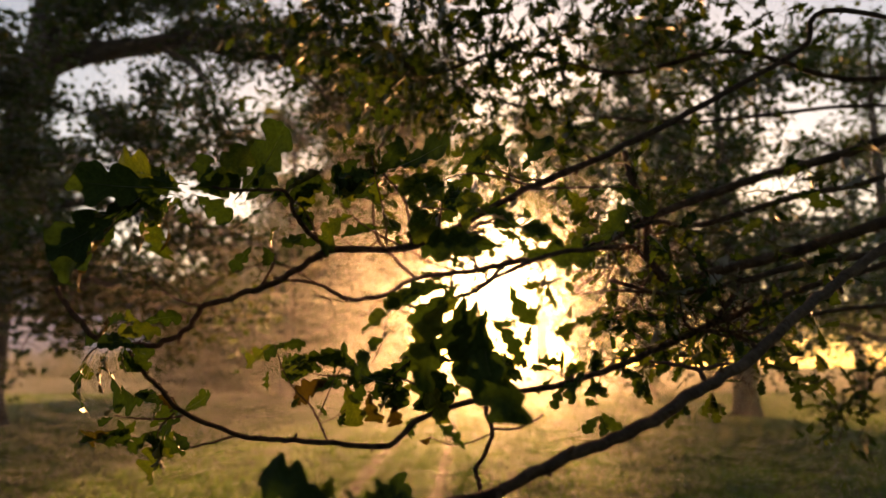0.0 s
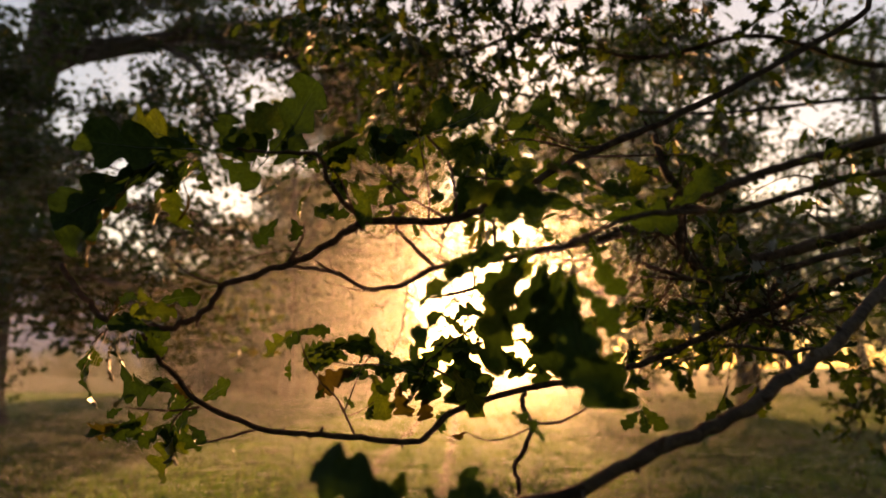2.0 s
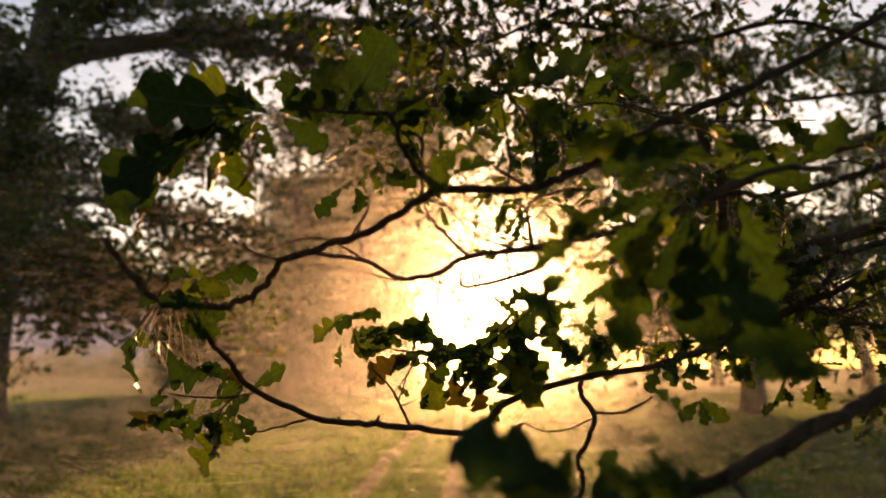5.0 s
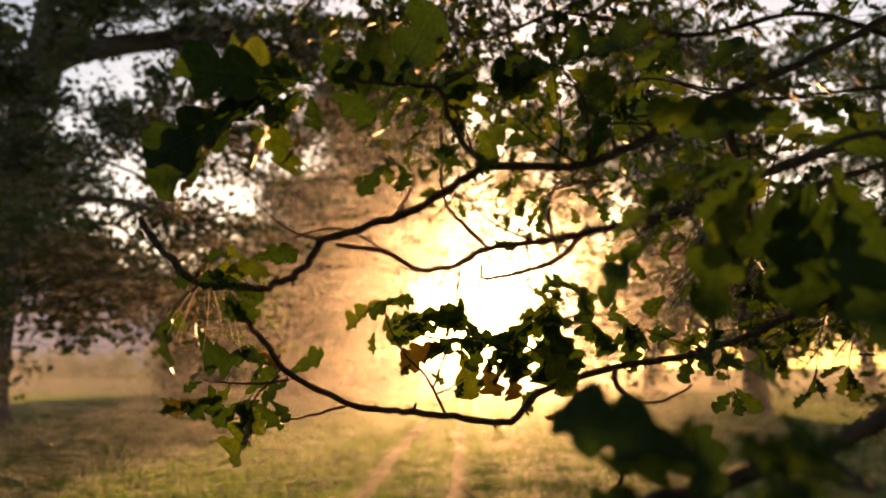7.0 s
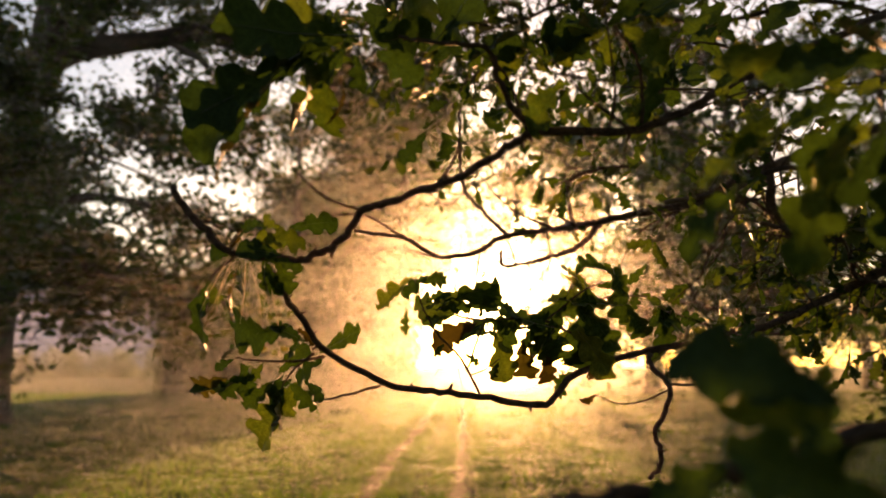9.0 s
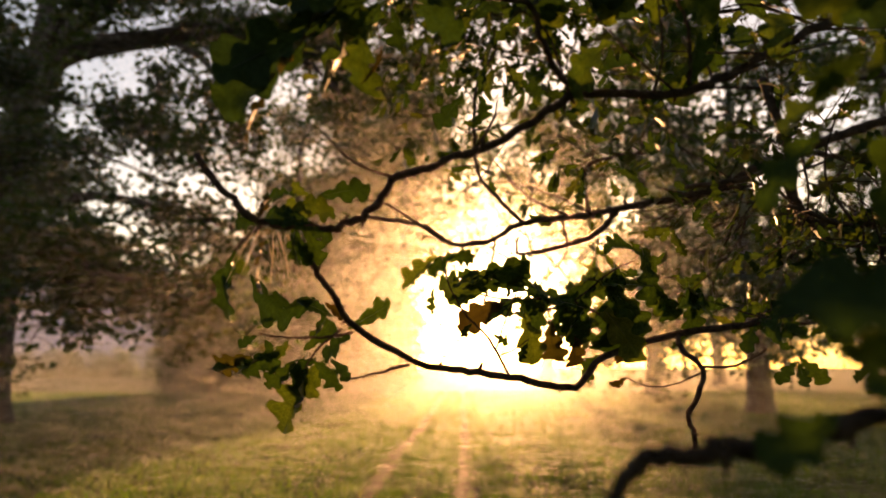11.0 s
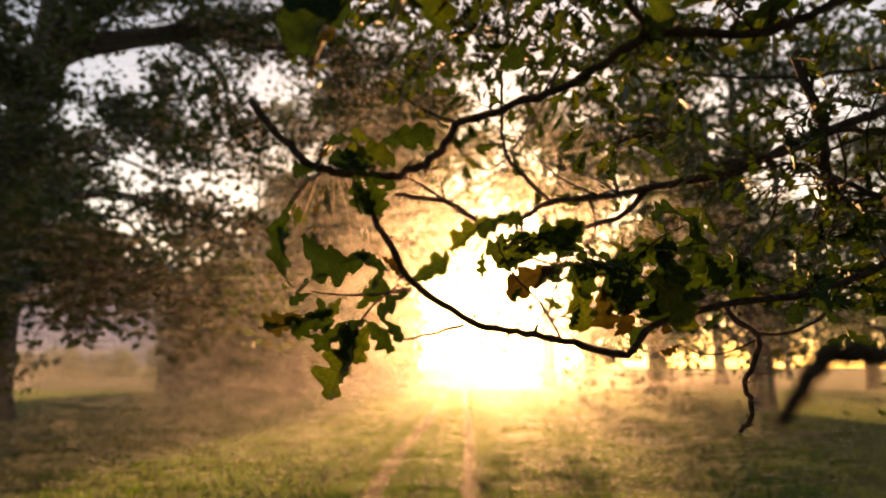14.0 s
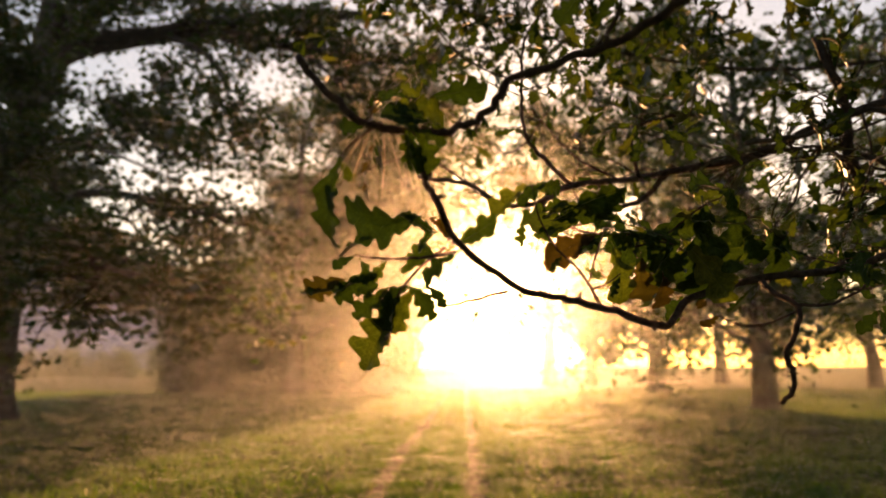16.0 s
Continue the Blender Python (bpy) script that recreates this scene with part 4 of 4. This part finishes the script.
leaf("fork", (-0.094, 1.358, 1.707), (-0.106, 1.376, 1.662), -21, 6, "green")
leaf("fork_side", (-0.196, 1.351, 1.806), (-0.219, 1.364, 1.740), -36, 2, "green")
leaf("bunch_stem", (-0.052, 0.743, 1.796), (-0.113, 0.763, 1.747), 51, 4, "slim")
leaf("bunch_stem", (-0.015, 0.736, 1.836), (-0.090, 0.746, 1.781), 48, 3, "slim")
leaf("bunch_stem", (0.010, 0.715, 1.840), (-0.048, 0.733, 1.730), 48, 4, "slim")
leaf("bunch_stem", (-0.027, 0.735, 1.842), (-0.058, 0.738, 1.805), -42, 7, "slim")
leaf("cluster_out", (-0.032, 1.440, 1.804), (0.001, 1.455, 1.635), 0, 1, "green")
leaf("cluster_far", (0.027, 1.470, 1.828), (0.045, 1.485, 1.725), 20, 6, "green")
leaf("cluster_out", (-0.064, 1.430, 1.783), (-0.119, 1.445, 1.709), -25, 0, "green")
leaf("cluster_in", (-0.087, 1.420, 1.722), (-0.156, 1.435, 1.679), 30, 2, "green")
leaf("cluster_out", (-0.041, 1.450, 1.764), (0.022, 1.465, 1.684), 15, 4, "green")
leaf("cluster_in", (-0.117, 1.420, 1.732), (-0.200, 1.435, 1.720), -30, 5, "slim")
leaf("cluster_in", (-0.143, 1.400, 1.722), (-0.217, 1.415, 1.765), 25, 1, "slim")
leaf("cluster_in", (-0.167, 1.400, 1.751), (-0.247, 1.415, 1.776), -35, 3, "slim")
leaf("cluster_in", (-0.182, 1.400, 1.702), (-0.257, 1.415, 1.724), 40, 7, "slim")
leaf("cluster_in", (-0.105, 1.440, 1.684), (-0.083, 1.455, 1.623), -15, 3, "brown")
leaf("cluster_far", (0.052, 1.500, 1.768), (0.098, 1.515, 1.700), 25, 0, "green")
leaf("cluster_far", (0.080, 1.520, 1.791), (0.161, 1.535, 1.768), -20, 5, "green")
leaf("cluster_out", (-0.010, 1.450, 1.784), (-0.080, 1.465, 1.827), 30, 7, "green")
leaf("cluster_out", (-0.048, 1.460, 1.816), (0.010, 1.475, 1.862), -30, 2, "green")
leaf("cluster_far", (0.128, 1.540, 1.771), (0.149, 1.555, 1.679), 10, 6, "green")
leaf("stub_side", (-0.023, 1.426, 1.612), (-0.041, 1.438, 1.585), -36, 5, "brown")
leaf("arch_twig", (-0.450, 0.926, 1.967), (-0.562, 0.930, 1.886), 12, 3, "green")
leaf("arch_twig", (-0.454, 0.922, 1.954), (-0.558, 0.928, 1.883), 20, 3, "rim")
leaf("arch_twig", (-0.373, 0.921, 1.999), (-0.518, 0.922, 2.013), -33, 4, "green")
leaf("arch_twig", (-0.396, 0.932, 1.992), (-0.492, 0.928, 1.993), -39, 2, "green")
leaf("arch_twig", (-0.396, 0.926, 1.971), (-0.418, 0.949, 1.902), 30, 5, "green")
leaf("arch_twig", (-0.390, 0.918, 1.956), (-0.389, 0.936, 1.905), -46, 4, "rim")
leaf("arch_twig", (-0.376, 0.933, 1.989), (-0.373, 0.952, 1.946), 18, 0, "green")
leaf("arch_twig", (-0.359, 0.942, 1.996), (-0.308, 0.938, 1.955), 24, 3, "green")
leaf("arch_twig", (-0.369, 0.932, 1.996), (-0.432, 0.932, 2.031), -27, 6, "green")
leaf("arch_twig", (-0.368, 0.950, 2.006), (-0.293, 0.951, 2.024), 30, 7, "green")
leaf("arch_twig", (-0.380, 0.923, 1.989), (-0.443, 0.937, 1.955), -24, 2, "green")
leaf("arch_twig", (-0.322, 0.963, 1.992), (-0.357, 0.956, 2.041), -27, 0, "green")
leaf("arch_twig", (-0.296, 0.973, 1.992), (-0.255, 0.973, 2.048), 30, 1, "green")
leaf("arch_twig", (-0.268, 0.974, 1.987), (-0.312, 0.989, 1.942), 42, 4, "green")
leaf("arch_twig", (-0.242, 0.993, 1.994), (-0.184, 0.995, 2.038), 24, 3, "green")
leaf("arch_twig", (-0.261, 0.974, 1.987), (-0.197, 0.964, 2.059), -28, 5, "green")
leaf("arch_twig", (-0.231, 0.994, 1.988), (-0.205, 0.982, 1.999), -36, 6, "green")
leaf("arch_twig", (-0.227, 0.995, 1.981), (-0.195, 1.005, 1.976), 27, 0, "green")
leaf("arch_twig", (-0.338, 0.971, 2.003), (-0.276, 0.966, 2.083), 34, 2, "green")
leaf("arch_twig", (-0.314, 0.991, 2.002), (-0.219, 0.966, 2.099), -33, 7, "green")
leaf("shoot_a", (-0.300, 1.043, 1.941), (-0.336, 1.057, 1.904), -39, 4, "green")
leaf("shoot_a", (-0.285, 1.043, 1.941), (-0.275, 1.059, 1.906), -15, 2, "green")
leaf("shoot_a", (-0.254, 1.036, 1.978), (-0.283, 1.031, 1.942), 42, 1, "green")
leaf("shoot_b", (-0.239, 1.040, 1.956), (-0.202, 1.047, 1.942), 21, 5, "green")
leaf("arch_twig", (-0.375, 0.949, 2.013), (-0.517, 0.946, 2.024), -33, 1, "green")
leaf("arch_twig", (-0.398, 0.961, 2.001), (-0.498, 0.962, 2.010), 39, 5, "green")
leaf("arch_twig", (-0.378, 0.962, 1.995), (-0.471, 0.960, 1.941), 30, 0, "green")
leaf("arch_twig", (-0.360, 0.969, 2.011), (-0.354, 0.966, 2.068), 30, 3, "green")
leaf("arch_twig", (-0.430, 0.937, 1.992), (-0.558, 0.946, 1.915), -37, 4, "green")
leaf("arch_twig", (-0.425, 0.943, 1.988), (-0.536, 0.956, 1.961), 30, 0, "green")
leaf("upper", (-0.487, 1.060, 1.787), (-0.466, 1.079, 1.739), -9, 0, "green")
leaf("upper", (-0.471, 1.058, 1.795), (-0.508, 1.052, 1.813), -12, 3, "green")
leaf("star_stem", (-0.087, 0.965, 2.036), (0.018, 0.957, 2.064), -34, 4, "green")
leaf("star_stem", (-0.092, 0.965, 2.034), (-0.160, 0.981, 1.997), -36, 1, "green")
leaf("star_stem", (-0.085, 0.965, 2.033), (-0.025, 0.962, 1.996), 24, 0, "green")
leaf("star_stem", (-0.094, 0.965, 2.037), (-0.173, 0.976, 2.031), -33, 3, "green")
leaf("star_stem", (-0.091, 0.965, 2.039), (-0.112, 0.960, 2.065), -24, 6, "brown")
leaf("star_stem", (-0.057, 0.991, 2.002), (-0.025, 0.999, 1.945), -27, 2, "green")
leaf("star_stem", (-0.094, 0.966, 2.030), (-0.102, 0.962, 1.992), 21, 5, "green")
leaf("bunch_stem", (0.025, 0.697, 1.829), (-0.011, 0.713, 1.757), -15, 0, "slim")
leaf("bunch_stem", (0.026, 0.688, 1.824), (0.006, 0.701, 1.739), 27, 4, "slim")
leaf("bunch_stem", (0.034, 0.677, 1.825), (0.029, 0.694, 1.714), 21, 1, "slim")
leaf("bunch_stem", (0.034, 0.660, 1.808), (0.085, 0.662, 1.697), 18, 2, "slim")
leaf("bunch_stem", (0.014, 0.706, 1.835), (-0.045, 0.705, 1.819), -18, 3, "slim")
leaf("bunch_stem", (0.046, 0.671, 1.801), (0.078, 0.674, 1.754), 30, 6, "slim")
leaf("bunch_stem", (0.042, 0.669, 1.814), (0.048, 0.689, 1.729), 33, 7, "slim")
leaf("bunch_stem", (0.069, 0.715, 1.842), (0.103, 0.727, 1.796), 27, 5, "slim")
leaf("bunch_stem", (0.073, 0.748, 1.886), (-0.028, 0.751, 1.876), -30, 1, "slim")
leaf("bunch_stem", (0.059, 0.766, 1.897), (-0.049, 0.771, 1.907), -36, 4, "slim")
leaf("bunch_stem", (0.087, 0.789, 1.881), (0.187, 0.791, 1.876), 27, 0, "slim")
leaf("bunch_stem", (0.019, 0.705, 1.840), (-0.037, 0.711, 1.794), -24, 6, "slim")
leaf("bunch_stem", (0.114, 0.785, 1.903), (0.032, 0.778, 1.923), 27, 2, "slim")
leaf("bunch_stem", (0.051, 0.665, 1.721), (0.090, 0.681, 1.700), 18, 7, "slim")
leaf("bunch_stem", (0.023, 0.707, 1.831), (-0.032, 0.724, 1.758), -39, 3, "slim")
leaf("bunch_stem", (0.150, 0.808, 1.892), (0.095, 0.804, 1.920), -21, 5, "slim")
leaf("bunch_stem", (0.176, 0.827, 1.897), (0.231, 0.826, 1.945), -27, 2, "slim")
leaf("bunch_stem", (0.147, 0.827, 1.897), (0.192, 0.832, 1.929), -33, 6, "slim")
leaf("near", (-0.089, 0.589, 1.636), (-0.165, 0.588, 1.657), -13, 1, "green")
leaf("near", (-0.091, 0.594, 1.662), (-0.126, 0.599, 1.618), -30, 2, "green")
leaf("near", (-0.091, 0.554, 1.600), (-0.157, 0.559, 1.611), -33, 0, "green")
leaf("near", (-0.103, 0.550, 1.624), (-0.125, 0.565, 1.607), -24, 5, "green")
leaf("near", (-0.118, 0.656, 1.603), (-0.167, 0.650, 1.582), 30, 3, "green")
leaf("near", (0.024, 0.726, 1.663), (0.002, 0.723, 1.694), 24, 6, "green")
leaf("near_side", (-0.026, 0.570, 1.630), (-0.062, 0.560, 1.645), -20, 0, "green")
leaf("near_side", (-0.031, 0.570, 1.624), (-0.087, 0.560, 1.631), 25, 4, "green")
leaf("near_side", (-0.039, 0.570, 1.635), (-0.049, 0.560, 1.658), 15, 2, "green")
leaf("near_side", (-0.053, 0.570, 1.627), (-0.078, 0.560, 1.648), -30, 5, "green")
leaf("near_side", (-0.018, 0.570, 1.643), (-0.047, 0.560, 1.652), 30, 6, "green")
leaf("near_side", (-0.043, 0.570, 1.630), (-0.071, 0.560, 1.617), 10, 1, "green")
leaf("bottom", (-0.036, 0.700, 1.581), (-0.052, 0.685, 1.636), -18, 2, "green")


def sprays(keys, count, reach, leaves, size, lo=0.25, hi=1.0, seed=1, stay=None):
    """Side twigs with small lobed leaves along the outer part of boughs. Returns what the joined meshes need."""
    rng = np.random.default_rng(seed)
    wood_part, centres = Tubes(), []
    for key in keys:
        line = LINES[key]
        for _ in range(count):
            q = line[int(rng.uniform(lo, hi) * (len(line) - 1))]
            d = rng.normal(size=3) * (1.0, 0.8, 0.6) + np.array((-0.35, -0.1, 0.05))
            d /= np.linalg.norm(d)
            ln = reach * rng.uniform(0.4, 1.1)
            pts = spline([q, q + d * ln * 0.5 + rng.normal(size=3) * ln * 0.08, q + d * ln + rng.normal(size=3) * ln * 0.12 - np.array((0, 0, 0.12 * ln))], 4)
            if stay is not None and not stay(pts[-1]):
                continue
            wood_part.add(pts - np.array(TRUNK), 0.0022, 0.0008, 5)
            for i in range(int(leaves * rng.uniform(0.6, 1.4))):
                p = pts[int(min(0.999, rng.beta(2.2, 1.0)) * len(pts))]
                centres.append((p, d, size * rng.uniform(0.6, 1.25)))
    v, f = [], []
    cut = [0.0, 0.13, 0.264, 0.40, 0.54, 0.68, 0.82, 0.92, 1.0]
    for p, d, s in centres:
        y = d * 0.6 + rng.normal(size=3) * 0.8 + np.array((0, 0, -0.35))
        y /= np.linalg.norm(y)
        x = np.cross(y, rng.normal(size=3) + np.array((0, -0.3, 0.9)))
        x /= np.linalg.norm(x)
        z = np.cross(x, y)
        fold, curl, wide = rng.uniform(0.05, 0.4), rng.uniform(-0.2, 0.5), rng.uniform(0.9, 1.25)
        b = len(v)
        for k, c in enumerate(cut):
            w = lobed(c) * wide * s
            o = p - np.array(TRUNK) + y * (0.1 + c) * s - z * curl * c * c * s
            v += [tuple(o - x * w + z * fold * w + y * 0.3 * w), tuple(o), tuple(o + x * w + z * fold * w + y * 0.3 * w)]
            if k:
                n = b + 3 * k
                f += [(n - 3, n - 2, n + 1, n), (n - 2, n - 1, n + 2, n + 1)]
    return wood_part, v, f


LEAF_MASS = leaf_material("oak_foliage", [(0.0, (0.025, 0.045, 0.016)), (0.6, (0.045, 0.07, 0.022)), (0.88, (0.07, 0.09, 0.025)), (1.0, (0.13, 0.13, 0.035))], 0.5, 0.12, 20.0)


def foliage(keys, *a, label="", **k):
    tw, v, f = sprays(keys, *a, **k)
    tagged(tw.make("twiglet", TWIG_BARK, near_oak), kind="stuff")
    tagged(mesh_object("foliage", v, f, LEAF_MASS, near_oak), label or "small lobed green oak leaves", kind="stuff")


foliage(["middle", "hook", "under", "bow", "arch"], 11, 0.34, 6, 0.064, 0.3, 1.0, seed=3, stay=lambda p: p[0] > 0.05 or p[2] > 2.25)
foliage(["right", "high", "high_fork", "knee", "knee_b", "haunch"], 13, 0.36, 6, 0.064, 0.3, 1.0, seed=4)
foliage(["crest", "topmost"], 115, 0.75, 10, 0.08, 0.54, 1.0, seed=5)
foliage(["veil"], 100, 0.8, 9, 0.085, 0.62, 1.0, seed=11)
foliage(["skirt"], 40, 0.4, 10, 0.075, 0.45, 1.0, seed=8)


def single_sprays(key, count, reach, leaves, size, lo, hi, seed):
    """Side twigs near the viewer, with each leaf a piece of its own."""
    rng = np.random.default_rng(seed)
    line = LINES[key]
    for k in range(count):
        q = line[int(rng.uniform(lo, hi) * (len(line) - 1))]
        d = rng.normal(size=3) * (1.0, 0.6, 0.7) + np.array((-0.4, 0.0, 0.0))
        d *= reach * rng.uniform(0.5, 1.1) / np.linalg.norm(d)
        name = key + "_spray_" + str(k)
        twig(name, [tuple(q), tuple(q + d * 0.5 + rng.normal(size=3) * 0.012), tuple(q + d)], 0.002, 0.0008)
        for _ in range(leaves):
            p = q + d * rng.beta(2.5, 1.0)
            e = d / np.linalg.norm(d) * 0.5 + rng.normal(size=3) * 0.8 + np.array((0, 0, -0.3))
            e *= size * rng.uniform(0.65, 1.2) / np.linalg.norm(e)
            leaf(name, tuple(p), tuple(p + e), int(rng.integers(-50, 50)), int(rng.integers(0, 8)), "green")


def bare_twigs(keys, count, lo, hi, seed):
    """Crooked leafless side twigs of the deeper boughs."""
    rng = np.random.default_rng(seed)
    for key in keys:
        line = LINES[key]
        for k in range(count):
            i = int(rng.uniform(lo, hi) * (len(line) - 2))
            q, along = line[i], line[i + 1] - line[i]
            d = along / np.linalg.norm(along) * 0.9 + rng.normal(size=3) * (0.5, 0.5, 0.75)
            ln = rng.uniform(0.18, 0.5)
            d *= ln / np.linalg.norm(d)
            side = np.cross(d, rng.normal(size=3))
            side *= 0.16 * ln / np.linalg.norm(side)
            pts = [q, q + d * 0.35 + side, q + d * 0.7 + side * 0.4, q + d - side * 0.8]
            name = key + "_bare_" + str(k)
            twig(name, [tuple(p) for p in pts], rng.uniform(0.002, 0.0042), 0.001)
            e = pts[2]
            f = e + (d * 0.3 + side * 1.6 + rng.normal(size=3) * 0.03)
            twig(name + "_fork", [tuple(e), tuple((e + f) / 2 + rng.normal(size=3) * 0.01), tuple(f)], 0.0016, 0.0008)


bare_twigs(["middle", "arch", "right", "high", "high_fork"], 8, 0.35, 0.95, 23)
single_sprays("upper", 9, 0.2, 5, 0.066, 0.3, 0.55, 6)
single_sprays("lower", 14, 0.2, 5, 0.062, 0.2, 0.42, 7)


# ---- spider silk between the leaves at the end of the upper bough ----
def silk_material():
    m, n, l = material("spider_silk")
    out, b = n.new("ShaderNodeOutputMaterial"), n.new("ShaderNodeBsdfPrincipled")
    t = noise_node(n, l, 200.0, 2)
    c = ramp(n, [(0.3, (0.5, 0.45, 0.36)), (0.7, (0.75, 0.7, 0.6))])
    l.new(t.outputs["Fac"], c.inputs["Fac"]), l.new(c.outputs["Color"], b.inputs["Base Color"])
    b.inputs["Roughness"].default_value = 0.35
    tr, mx = n.new("ShaderNodeBsdfTranslucent"), n.new("ShaderNodeMixShader")
    tr.inputs["Color"].default_value = (0.8, 0.72, 0.55, 1)
    mx.inputs[0].default_value = 0.6
    l.new(b.outputs["BSDF"], mx.inputs[1]), l.new(tr.outputs[0], mx.inputs[2]), l.new(mx.outputs[0], out.inputs["Surface"])
    return m


SILK = silk_material()
web = tagged(new("spider_web"), "fine backlit spider silk hanging under curled leaves", "spider web")
web.matrix_basis = Matrix.Translation((-0.525, 1.061, 1.781))
for k in range(11):
    rng = random.Random(k)
    a = Vector((rng.uniform(-0.03, 0.03), rng.uniform(-0.01, 0.01), rng.uniform(-0.012, 0.004)))
    e = Vector((a.x * 2.0 + rng.uniform(-0.012, 0.012), a.y, -rng.uniform(0.035, 0.085)))
    s = Tubes()
    s.add(spline([a, (a + e) / 2 + Vector((rng.uniform(-0.003, 0.003), 0, 0)), e], 4), 0.00022, 0.00016, 4)
    s.make("silk_strand", SILK, web)
